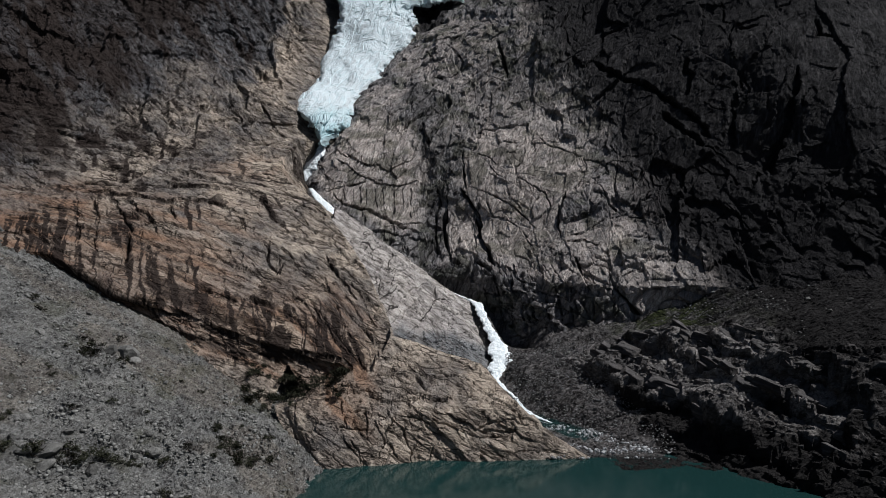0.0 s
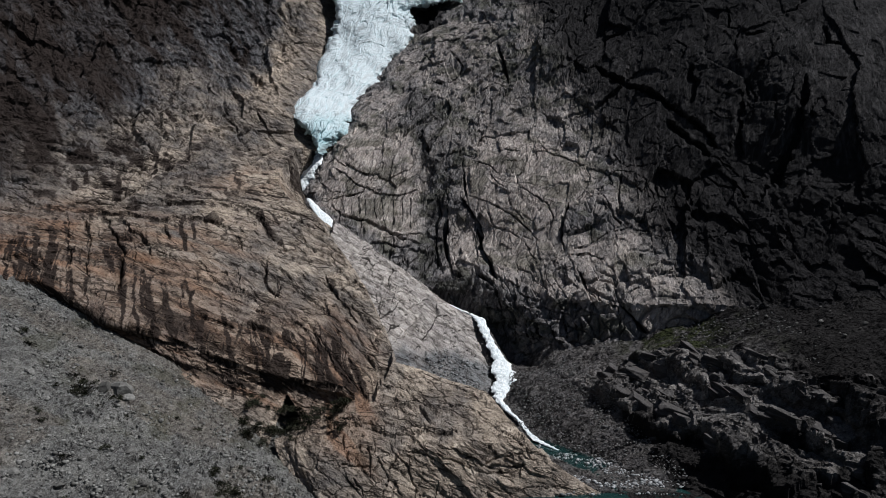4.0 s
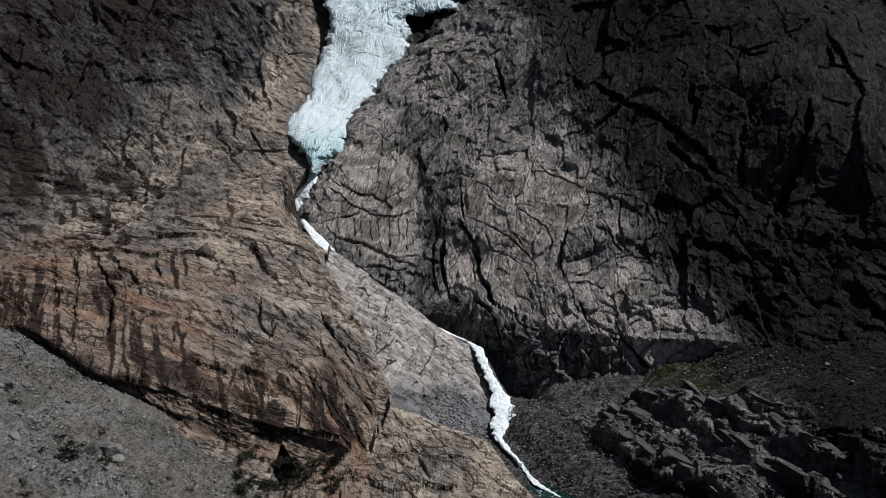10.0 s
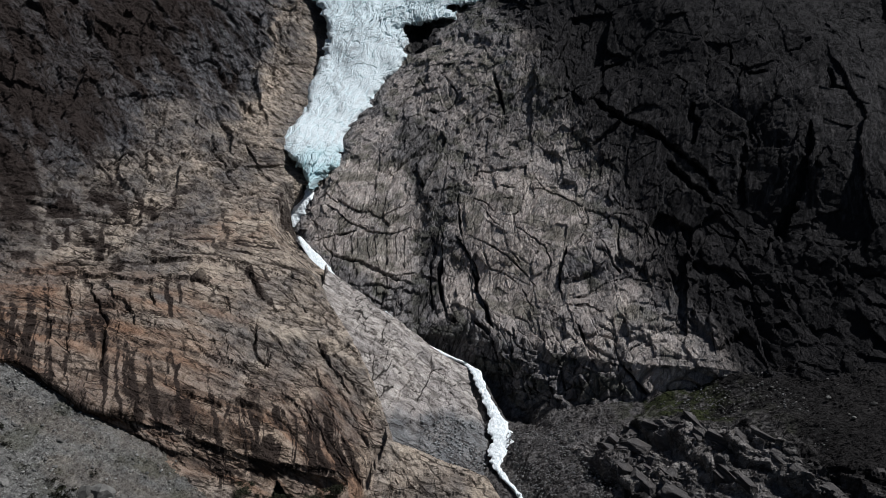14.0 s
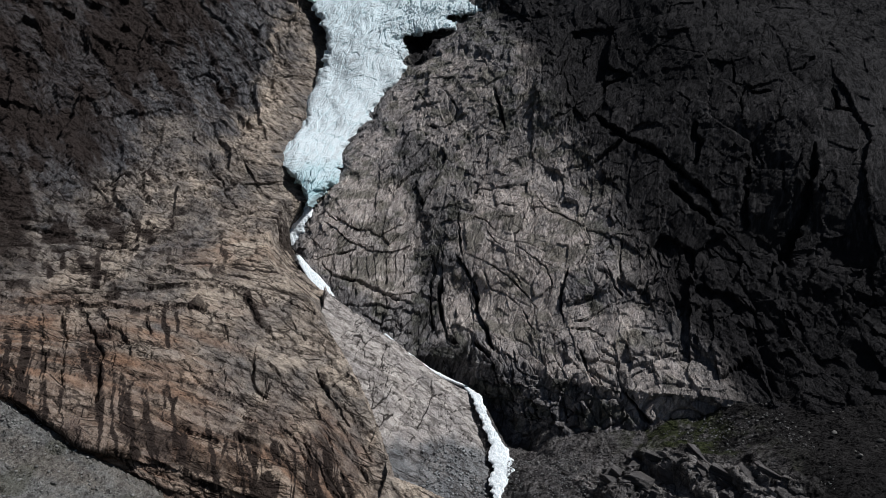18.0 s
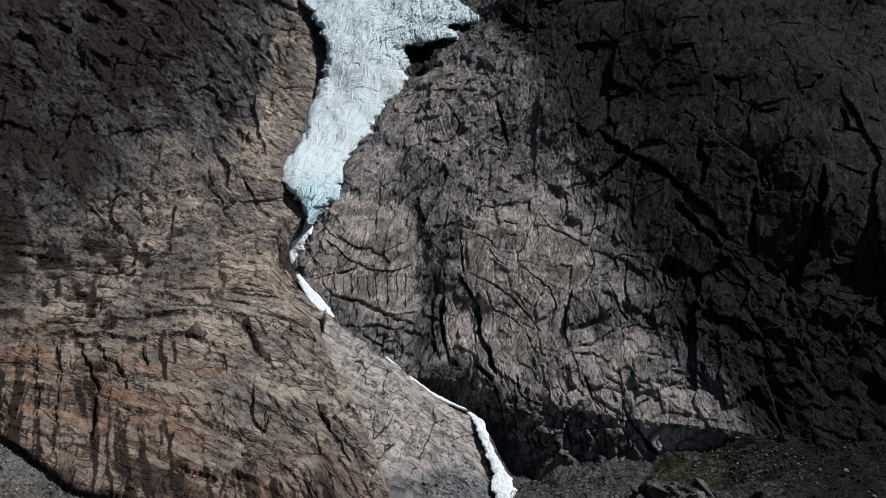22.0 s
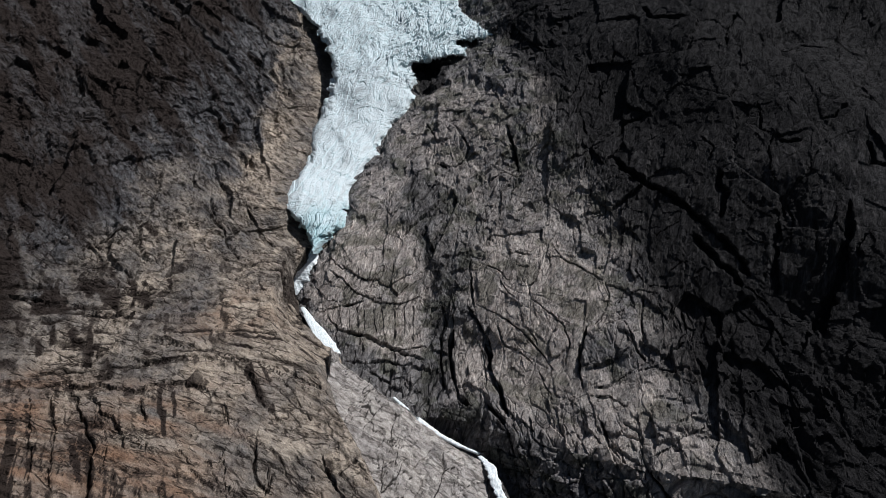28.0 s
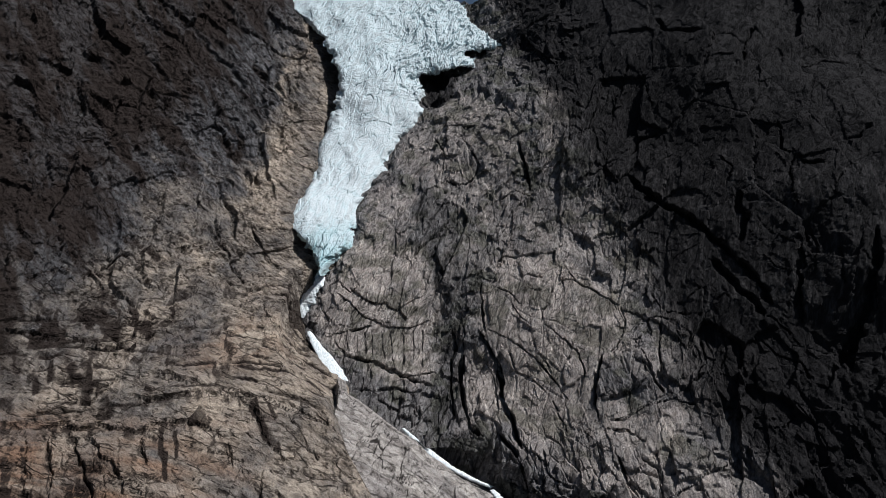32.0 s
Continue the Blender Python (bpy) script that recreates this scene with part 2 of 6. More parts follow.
# ---- ground shapes ----
def wall_left(x, z):
    """How far ahead the left wall lies: the big slab below, the high flank above it."""
    zl = np.interp(x, [-130, -105, -88, -60, -33, -17, -10], [58, 45.7, 41, 30.4, 23, 14.7, 3])
    zz = np.maximum(z, zl)
    slab = 202 + 0.523 * x + 1.582 * zz
    slab = slab + ramp(zl - z, 0.0, 2.0) * (1.2 + 0.6 * ramp(x, -64, -54) * ramp(x, -12, -20)) - ramp(zl - z, 4, 16) * (9 + 0.6 * ramp(x, -64, -54) * ramp(x, -12, -20))
    high = 335 + 1.258 * x + 1.404 * z
    y = slab + (high - slab) * ramp(z - 0.15 * (x + 110), 88, 132)
    y = y + 11 * np.exp(-((x + 88) ** 2 + (z - 108) ** 2) / 700)
    y = y - 14 * np.exp(-((x + 97) ** 2 / 200 + (z - 147) ** 2 / 320))
    y = y + 12 * np.exp(-((x + 119) ** 2 + (z - 182) ** 2) / 1600) - 8 * np.exp(-((x + 140) ** 2 + (z - 270) ** 2) / 1600)
    return y


def crest(y, x, z, xs, zs, back):
    return y + back * np.maximum(z - np.interp(x, xs, zs), 0)


def spur_crest(x):
    return np.interp(x, [-90, -84, -79, -72, -53, -44, -32, -17, 13, 19, 24, 29, 38, 46], [420, 122, 101, 92, 78, 67, 53, 30, 22.5, 16, 11, 5.5, 0, -3])


def front_slab(x, z):
    y = wall_left(x, z)
    shore = 186 + 0.15 * (x + 24) + 0.7 * np.minimum(z, 12) + 2.2 * np.maximum(z - 12, 0)
    shore = shore + 0.9 * np.maximum(-35 - x, 0)
    shore = crest(shore, x, z, [-60, -45, -23, -13], [12, 12.5, 21, 40], 3.4)
    return np.minimum(y, shore)


def dome_crest(x):
    return np.interp(x, [-72, -53, -45, -35, -27, -20, -14, -9, -2, 3, 12, 16, 20, 26], [93, 80.5, 75.3, 68, 61.8, 57, 51.3, 48.5, 43, 39.8, 35, 33, 15, 0])


def pale_slab(x, z):
    y = 243 + 1.39 * x + 1.9 * z
    return y + 6 * np.maximum(-50 - x, 0) + 4 * np.maximum(x - 20, 0)


SWELLS = ((-50, 90, -12), (-20, 120, -8), (0, 60, 34), (30, 50, 12), (30, 100, 7), (70, 100, 5), (80, 50, 11), (110, 60, 17), (130, 90, 12),
          (120, 120, 12), (160, 140, -1), (90, 160, 11), (140, 180, -6), (180, 170, -10), (0, 170, -12), (40, 200, -25), (110, 255, -14), (60, 130, 12), (150, 240, -18), (-60, 130, -22), (20, 290, 26), (-22, 97, 14), (56, 222, -10), (12, 186, 10), (112, 222, 13))


def cliff(x, z):
    zz = np.maximum(z, 45)
    y = 246.3 - 0.588 * x + 1.233 * zz - 0.35 * (zz - z)
    y = y + 13 * ramp(x, 26, 8) * ramp(z, 54, 40)
    # steeper towards the top
    y = y - 0.5 * np.maximum(zz - 236, 0) * ramp(x, 112, 165)
    for cx, cz, amp in SWELLS:
        y = y + amp * np.exp(-((x - cx) ** 2 + (zz - cz) ** 2) / 2025)
    return y


def ice_edges(z):
    left = np.interp(z, [119, 129, 134, 140, 146, 151, 157, 162, 172, 187, 204, 213, 231, 241, 256, 277, 297, 317, 327, 347], [-74, -77, -82, -89, -94, -97, -97, -91, -89, -90, -90, -85, -82, -82, -87, -94, -105, -123, -136, -150])
    right = np.interp(z, [119, 123, 129, 133, 138, 141, 147, 158, 174, 186, 206, 217, 225, 233, 243, 256, 262, 264, 268, 282, 286, 290, 298, 305, 315, 347], [-69, -66, -62, -54, -56, -58, -56, -54, -49, -43, -34, -24, -18, -25, -21, -23, -8, 3, 19, 15, 30, 49, 38, 28, 20, 10])
    return left, right


def ice_sheet(x, z):
    left, right = ice_edges(z)
    mid, half = (left + right) / 2, (right - left) / 2
    u = np.clip((x - mid) / half, -1.6, 1.6)
    y = 271 + 0.061 * x + 1.136 * z - 6 + 7 * u * u + 16 * np.exp(-(z - 195) ** 2 / 1500) - 12 * np.exp(-((x + 90) / 20) ** 2 - ((z - 143) / 22) ** 2)
    return y


def scree(x, y):
    return -32.6 - 0.537 * x + 0.077 * y + 3 * fbm(x / 45, y / 45, 3, 5)


def apron(x, y):
    p = (y - 285.5 + 1.36 * x) / 2.6
    rise = ramp(x, 92, 112)
    z = p - (0.6 - 0.15 * rise) * np.maximum(p - 28.5 - 7.5 * rise, 0)
    # the fan slumps where it meets the cliff
    return z - (4.5 + 6 * ramp(x, 46, 34)) * ramp(z, 13, 27) * ramp(x, 92, 72)


# ---- meshes from grids ----
def normals(P):
    du = np.gradient(P, axis=1)
    dv = np.gradient(P, axis=0)
    n = np.cross(du, dv)
    return n / np.maximum(np.linalg.norm(n, axis=2, keepdims=True), 1e-9)


def sheet(name, P, keep, tone, mat, smooth=False):
    """One mesh from a grid of points, where keep holds."""
    rows, cols = keep.shape
    quad = keep[:-1, :-1] & keep[1:, :-1] & keep[:-1, 1:] & keep[1:, 1:]
    r, c = np.nonzero(quad)
    idx = np.stack([r * cols + c, r * cols + c + 1, (r + 1) * cols + c + 1, (r + 1) * cols + c], 1)
    used, inv = np.unique(idx, return_inverse=True)
    inv = inv.reshape(idx.shape)
    me = bpy.data.meshes.new(name)
    me.vertices.add(len(used))
    me.vertices.foreach_set("co", P.reshape(-1, 3)[used].astype(np.float32).ravel())
    me.loops.add(inv.size)
    me.loops.foreach_set("vertex_index", inv.astype(np.int32).ravel())
    me.polygons.add(len(inv))
    me.polygons.foreach_set("loop_start", np.arange(0, inv.size, 4, dtype=np.int32))
    me.polygons.foreach_set("use_smooth", np.full(len(inv), smooth))
    if tone is not None:
        at = me.color_attributes.new("tone", "FLOAT_COLOR", "POINT")
        full = np.concatenate([np.clip(tone, 0, 1), np.ones(tone.shape[:2] + (1,))], 2)
        at.data.foreach_set("color", full.reshape(-1, 4)[used].astype(np.float32).ravel())
    me.update(calc_edges=True)
    me.validate()
    me.materials.append(mat)
    return new(name, me)


def eased(h, times):
    for _ in range(times):
        h = (np.roll(h, 1, 0) + 2 * h + np.roll(h, -1, 0)) / 4
        h = (np.roll(h, 1, 1) + 2 * h + np.roll(h, -1, 1)) / 4
    return h


def facets(x, z, seed, wide, high, stand, tilt):
    """Broken rock: every piece a plane of its own, standing in or out and tilted."""
    x, z = x / wide, z / high
    ix, iz = np.floor(x), np.floor(z)
    d1, d2 = np.full(x.shape, 9.0), np.full(x.shape, 9.0)
    out = np.zeros(x.shape)
    for i in (-1, 0, 1):
        for j in (-1, 0, 1):
            cx, cz = ix + i, iz + j
            px, pz = x - cx - 0.08 - 0.84 * lattice(cx, cz, seed), z - cz - 0.08 - 0.84 * lattice(cx, cz, seed + 7)
            d = np.hypot(px, pz)
            h = stand * (lattice(cx, cz, seed + 13) * 2 - 1) + tilt * ((lattice(cx, cz, seed + 17) * 2 - 1) * px * wide + (lattice(cx, cz, seed + 19) * 2 - 1) * pz * high)
            near = d < d1
            d2 = np.where(near, d1, np.minimum(d2, d))
            out = np.where(near, h, out)
            d1 = np.where(near, d, d1)
    return out, d2 - d1


# Joints, ledges and gullies of the walls, each drawn once: width, depth, and its run in metres across and up the wall.
SLAB, DOME, CLIFF, BENCH = [], [], [], []


def cut(where, wide, deep, *run):
    where.append(("cut", wide, deep, run))


def gash(where, wide, deep, *run):
    where.append(("gash", wide, deep, run))


def stain(where, wide, strong, *run):
    """A dark seep of water down the wall; broad ones paint the shade of a recess: colour only."""
    where.append(("stain", wide, strong, run))


def step(where, reach, drop, *run):
    where.append(("step", reach, drop, run))


def ridge(where, reach, high, *run):
    where.append(("ridge", reach, high, run))


def zone(where, kind, strong, *outline):
    """A patch of colour on a wall: pale fresh rock, dark rock and painted shade, or rust."""
    where.append((kind, 0, strong, outline))

zone(CLIFF, "pale", 0.85, (16, 123), (30, 128), (51, 125), (66, 115), (73, 108), (74, 97), (68, 89), (61, 85), (55, 72), (50, 64), (37, 60), (28, 50), (23, 57), (19, 68), (16, 83), (12, 94), (13, 111))
zone(CLIFF, "pale", 0.75, (-64, 122), (-53, 133), (-28, 135), (-20, 123), (-11, 111), (-13, 94), (-14, 74), (-26, 73), (-40, 81), (-53, 82), (-69, 92), (-70, 108))
zone(CLIFF, "pale", 0.6, (4, 77), (11, 81), (17, 70), (17, 59), (7, 54), (4, 62))
zone(CLIFF, "pale", 0.55, (43, 65), (57, 67), (72, 70), (85, 75), (91, 68), (74, 49), (64, 43), (52, 46), (42, 46), (32, 52), (40, 59))
zone(CLIFF, "pale", 0.5, (75, 47), (93, 61), (111, 57), (108, 48), (101, 40), (81, 35), (75, 39))
zone(CLIFF, "pale", 0.2, (77, 107), (87, 110), (109, 105), (120, 86), (116, 70), (94, 71), (78, 74), (68, 82))
zone(CLIFF, "pale", 0.4, (-20, 223), (3, 242), (36, 221), (35, 185), (16, 158), (-9, 162), (-27, 174), (-35, 187))
zone(CLIFF, "pale", 0.5, (60, 239), (64, 222), (56, 194), (60, 181), (50, 176), (46, 187), (52, 210))
zone(CLIFF, "pale", 0.55, (-53, 132), (-51, 150), (-45, 164), (-29, 168), (-25, 157), (-32, 144), (-27, 134), (-18, 130), (-16, 122), (-46, 122))
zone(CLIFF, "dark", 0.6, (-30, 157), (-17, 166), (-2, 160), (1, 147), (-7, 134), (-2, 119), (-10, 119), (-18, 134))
zone(CLIFF, "pale", 0.3, (-3, 128), (8, 166), (45, 172), (80, 160), (92, 126), (78, 106), (50, 120), (20, 120))
# darker gully and cliff foot beside the waterfall
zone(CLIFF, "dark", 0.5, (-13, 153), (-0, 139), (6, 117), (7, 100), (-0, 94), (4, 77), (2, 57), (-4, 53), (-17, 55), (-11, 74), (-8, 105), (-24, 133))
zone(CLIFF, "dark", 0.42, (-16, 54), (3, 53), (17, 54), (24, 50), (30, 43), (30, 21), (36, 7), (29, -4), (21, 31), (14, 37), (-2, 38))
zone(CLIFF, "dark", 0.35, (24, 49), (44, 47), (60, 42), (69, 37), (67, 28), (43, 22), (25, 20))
# shade on the right of the cliff, painted as dark patches
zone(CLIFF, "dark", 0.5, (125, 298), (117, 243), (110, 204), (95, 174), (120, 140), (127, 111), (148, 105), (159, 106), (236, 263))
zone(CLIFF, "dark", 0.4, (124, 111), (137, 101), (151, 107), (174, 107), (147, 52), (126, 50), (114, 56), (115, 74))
# shade of the hollow beside the ice, painted onto the cliff
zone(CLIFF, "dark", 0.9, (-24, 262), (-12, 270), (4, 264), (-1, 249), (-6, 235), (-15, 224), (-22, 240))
# shade of the recess under the slab's lip, painted dark
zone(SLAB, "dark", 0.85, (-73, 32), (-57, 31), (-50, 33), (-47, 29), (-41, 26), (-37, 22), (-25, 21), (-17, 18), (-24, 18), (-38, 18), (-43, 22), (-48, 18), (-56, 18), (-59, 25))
zone(SLAB, "dark", 0.42, (-139, 65), (-120, 57), (-103, 51), (-86, 47), (-76, 41), (-82, 39), (-95, 45), (-110, 50), (-125, 56))
# darker patches of the slab itself
zone(SLAB, "dark", 0.75, (-85, 123), (-74, 123), (-66, 112), (-67, 105), (-72, 103), (-80, 112))
# darker patches towards the slab's left end
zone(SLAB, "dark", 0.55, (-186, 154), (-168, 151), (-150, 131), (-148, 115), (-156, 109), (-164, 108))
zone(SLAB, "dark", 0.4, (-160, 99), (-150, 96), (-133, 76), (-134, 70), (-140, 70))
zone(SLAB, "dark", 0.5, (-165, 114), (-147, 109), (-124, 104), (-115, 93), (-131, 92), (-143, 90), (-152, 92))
zone(SLAB, "rust", 0.85, (-85, 48), (-69, 41), (-50, 33), (-51, 30), (-66, 34), (-81, 41))
zone(SLAB, "rust", 0.6, (-106, 100), (-92, 101), (-86, 94), (-96, 92))
zone(SLAB, "rust", 0.5, (-42, 32), (-33, 29), (-25, 22), (-32, 23), (-39, 26))

step(CLIFF, 6.3, 2.0, (-62.1, 111.1), (-53.7, 106.9), (-45.8, 99.9), (-35.5, 95.5), (-24.1, 94.7), (-13.8, 98.0))
step(CLIFF, 5.4, 2.0, (-54.5, 114.1), (-46.3, 108.4), (-35.9, 105.5), (-30.0, 102.6), (-24.3, 106.9), (-14.0, 112.7))
cut(CLIFF, 1.2, 1.8, (-67.5, 91.6), (-58.3, 92.3), (-49.1, 94.3), (-41.2, 96.2))
cut(CLIFF, 0.9, 1.5, (-72.0, 109.3), (-66.9, 100.9), (-60.3, 96.3), (-52.7, 95.4))
cut(CLIFF, 2.4, 3.2, (-54.4, 82.2), (-41.8, 80.2), (-34.6, 75.7), (-24.9, 72.8), (-12.6, 67.9))
cut(CLIFF, 1.2, 1.8, (-50.4, 69.5), (-39.5, 68.4), (-28.8, 68.5), (-17.6, 65.4), (-10.0, 63.5))
cut(CLIFF, 0.9, 1.4, (-60.4, 89.2), (-54.6, 83.5), (-55.2, 78.3))
cut(CLIFF, 0.9, 1.4, (-26.3, 72.9), (-17.8, 73.5), (-10.7, 74.0))
cut(CLIFF, 0.9, 1.4, (-39.3, 65.5), (-31.1, 62.2), (-22.9, 61.0), (-17.3, 57.3))
cut(CLIFF, 0.9, 1.4, (-23.2, 66.9), (-18.8, 59.6), (-13.1, 55.0))
cut(CLIFF, 0.6, 1.1, (-61.3, 117.0), (-54.2, 111.2), (-50.8, 114.2))
stain(CLIFF, 0.9, 0.9, (-54.8, 92.1), (-53.1, 83.5))
stain(CLIFF, 0.9, 0.9, (-49.6, 92.9), (-48.2, 82.2))
stain(CLIFF, 0.9, 0.9, (-46.2, 93.7), (-44.6, 81.8))
stain(CLIFF, 0.9, 0.9, (-43.1, 94.3), (-41.5, 81.2))
stain(CLIFF, 1.2, 0.9, (-38.3, 94.2), (-36.2, 79.2))
stain(CLIFF, 0.9, 0.9, (-34.1, 94.1), (-31.4, 77.6))
stain(CLIFF, 1.2, 0.9, (-28.3, 92.5), (-26.4, 76.0))
stain(CLIFF, 0.9, 0.9, (-23.2, 93.8), (-21.9, 77.1))
stain(CLIFF, 0.9, 0.9, (-18.2, 93.7), (-17.3, 74.2))
cut(CLIFF, 1.6, 2.2, (11.8, 118.8), (11.0, 108.4), (12.0, 99.6), (13.1, 92.5))
cut(CLIFF, 3.0, 4.0, (10.5, 92.4), (14.1, 86.9), (17.3, 81.6), (19.1, 74.0), (19.2, 67.4))
cut(CLIFF, 3.2, 4.1, (17.1, 77.6), (18.7, 67.8), (21.3, 61.3), (23.1, 55.2), (25.2, 49.5))
cut(CLIFF, 3.3, 4.2, (2.5, 82.2), (0.3, 70.1), (1.3, 61.7), (3.8, 55.2), (8.4, 51.7))
cut(CLIFF, 1.6, 2.2, (3.2, 96.5), (2.5, 89.3), (2.5, 82.2))
cut(CLIFF, 1.8, 2.5, (-3.4, 93.5), (-1.0, 84.9), (-4.0, 76.6), (-4.0, 66.3), (-2.2, 56.0))
cut(CLIFF, 1.2, 1.8, (12.5, 80.5), (15.0, 73.6), (16.6, 67.5), (17.7, 60.8))
cut(CLIFF, 0.9, 1.4, (13.7, 93.9), (19.9, 91.4), (27.9, 87.8), (34.2, 84.4), (37.6, 80.9), (40.8, 77.2), (43.9, 73.4), (46.7, 69.3))
cut(CLIFF, 0.9, 1.4, (23.7, 84.8), (25.4, 81.0), (27.1, 76.1), (32.1, 75.4), (37.7, 71.4))
cut(CLIFF, 0.6, 1.1, (33.6, 93.5), (35.8, 88.4), (39.1, 83.6), (40.3, 78.8))
cut(CLIFF, 1.0, 1.6, (39.4, 99.2), (44.2, 95.4), (48.9, 92.6), (52.2, 89.5), (53.8, 84.8), (54.4, 81.3), (52.5, 77.0), (50.4, 71.5))
cut(CLIFF, 0.6, 1.1, (38.9, 99.2), (39.9, 104.7), (42.9, 107.5))
cut(CLIFF, 0.6, 1.1, (27.0, 123.4), (35.7, 121.1), (41.9, 118.7))
cut(CLIFF, 0.8, 1.3, (47.4, 122.0), (45.6, 111.8))
cut(CLIFF, 0.8, 1.3, (51.7, 122.0), (51.3, 113.3))
cut(CLIFF, 0.6, 1.1, (34.6, 114.6), (40.7, 112.6))
cut(CLIFF, 0.9, 1.5, (53.5, 125.0), (56.9, 119.1), (60.5, 116.3), (65.5, 114.4), (70.0, 110.6), (73.3, 108.3))
cut(CLIFF, 0.6, 1.1, (25.6, 107.2), (30.0, 100.2), (35.2, 97.1))
cut(CLIFF, 0.6, 1.1, (19.1, 114.4), (26.4, 111.5), (31.8, 107.3))
cut(CLIFF, 2.2, 3.0, (62.9, 89.0), (59.8, 82.9), (57.8, 77.1), (55.8, 70.4), (55.6, 64.6))
cut(CLIFF, 0.5, 1.0, (57.3, 72.7), (64.4, 74.4), (71.7, 77.1), (78.0, 79.6))
cut(CLIFF, 1.2, 1.7, (73.9, 107.5), (74.8, 101.8), (73.1, 96.7), (69.6, 91.2), (65.2, 88.6))
cut(CLIFF, 1.4, 2.0, (39.1, 69.4), (40.4, 65.2), (42.2, 62.3), (43.0, 59.5))
cut(CLIFF, 0.9, 1.5, (55.5, 64.2), (67.3, 68.5), (77.3, 73.3), (86.7, 75.3), (99.2, 74.9), (108.6, 74.1))
cut(CLIFF, 0.9, 1.4, (75.7, 96.8), (80.4, 102.0), (88.4, 104.8), (95.1, 103.4), (99.5, 98.7), (100.0, 92.6), (99.0, 86.6))
cut(CLIFF, 0.8, 1.4, (76.5, 93.9), (79.6, 89.8), (80.1, 83.0))
cut(CLIFF, 1.4, 2.0, (77.8, 87.4), (78.9, 83.0), (81.4, 79.8), (83.7, 76.3))
cut(CLIFF, 0.9, 1.4, (91.9, 118.1), (88.5, 112.6), (93.5, 106.2), (104.7, 105.3), (110.9, 108.0))
cut(CLIFF, 0.8, 1.3, (91.2, 79.3), (96.7, 82.8), (102.8, 85.3), (108.7, 84.6), (111.5, 81.7), (112.6, 76.8))
cut(CLIFF, 0.8, 1.3, (93.8, 71.3), (103.9, 71.8), (111.7, 72.9), (117.6, 72.5))
cut(CLIFF, 0.8, 1.4, (112.2, 103.1), (110.1, 93.6), (105.6, 84.4))
cut(CLIFF, 0.9, 1.4, (94.1, 99.9), (94.3, 92.8), (92.8, 86.3))
cut(CLIFF, 0.9, 1.4, (98.0, 97.7), (98.2, 89.5))
cut(CLIFF, 0.8, 1.4, (104.7, 97.9), (104.7, 91.0), (101.6, 84.2))
cut(CLIFF, 0.8, 1.3, (115.3, 98.5), (114.2, 89.4), (113.1, 82.9))
cut(CLIFF, 1.1, 1.7, (90.1, 102.3), (85.5, 92.4), (84.7, 83.3))
cut(CLIFF, 2.7, 3.6, (71.9, 47.2), (71.5, 43.3), (74.5, 39.3), (77.1, 35.4), (80.0, 32.4))
cut(CLIFF, 1.0, 1.5, (70.1, 44.9), (70.6, 38.9), (69.6, 34.2))
cut(CLIFF, 0.8, 1.3, (73.3, 48.2), (78.1, 50.4), (85.5, 53.6), (91.9, 56.9), (97.7, 58.9))
step(CLIFF, 5.2, 2.0, (87.1, 57.6), (92.6, 61.0), (97.8, 59.2), (104.6, 57.6), (110.5, 57.0))
cut(CLIFF, 0.5, 0.9, (91.9, 46.7), (98.9, 46.4), (106.3, 47.5))
cut(CLIFF, 0.5, 0.9, (85.1, 52.6), (86.9, 49.9), (89.0, 48.3))
cut(CLIFF, 0.5, 0.9, (103.1, 52.8), (101.2, 47.4))
cut(CLIFF, 0.5, 0.9, (108.2, 56.9), (105.0, 49.4))
cut(CLIFF, 0.5, 1.0, (94.5, 56.0), (97.5, 52.4), (98.5, 48.9))
cut(CLIFF, 1.6, 2.2, (60.3, 56.3), (61.0, 51.2), (61.2, 46.9))
cut(CLIFF, 1.0, 1.6, (63.9, 50.4), (64.3, 46.6), (64.4, 43.2))
cut(CLIFF, 1.1, 1.6, (52.9, 56.8), (52.6, 51.1))
cut(CLIFF, 1.0, 1.6, (52.2, 45.6), (53.8, 40.9))
cut(CLIFF, 1.0, 1.6, (67.9, 56.7), (72.6, 54.9), (72.0, 49.1))
cut(CLIFF, 1.1, 1.6, (34.0, 51.8), (34.0, 45.5), (37.6, 43.3))
cut(CLIFF, 1.4, 2.0, (24.9, 46.6), (25.6, 37.2), (26.4, 27.8), (27.8, 20.6))
cut(CLIFF, 1.4, 2.0, (21.1, 41.2), (21.3, 31.4), (23.4, 26.7))
cut(CLIFF, 1.3, 1.9, (31.7, 45.3), (31.2, 33.4), (33.1, 23.9))
cut(CLIFF, 1.1, 1.6, (36.0, 41.2), (36.2, 31.9), (37.5, 22.6))
cut(CLIFF, 1.0, 1.6, (40.4, 44.2), (40.0, 34.8), (41.1, 25.5))
cut(CLIFF, 1.0, 1.6, (44.5, 40.1), (45.1, 31.2), (46.0, 24.2))
cut(CLIFF, 1.0, 1.6, (48.8, 43.0), (49.4, 34.1), (51.0, 27.3))
cut(CLIFF, 1.0, 1.5, (55.6, 37.2), (57.2, 30.5))
cut(CLIFF, 0.8, 1.3, (28.5, 42.5), (28.8, 30.6))
cut(CLIFF, 0.8, 1.3, (37.9, 34.5), (39.0, 25.5))
cut(CLIFF, 3.4, 4.4, (16.4, 53.7), (19.7, 50.4), (24.2, 47.0))
cut(CLIFF, 1.2, 1.8, (6.1, 54.3), (10.1, 51.5))
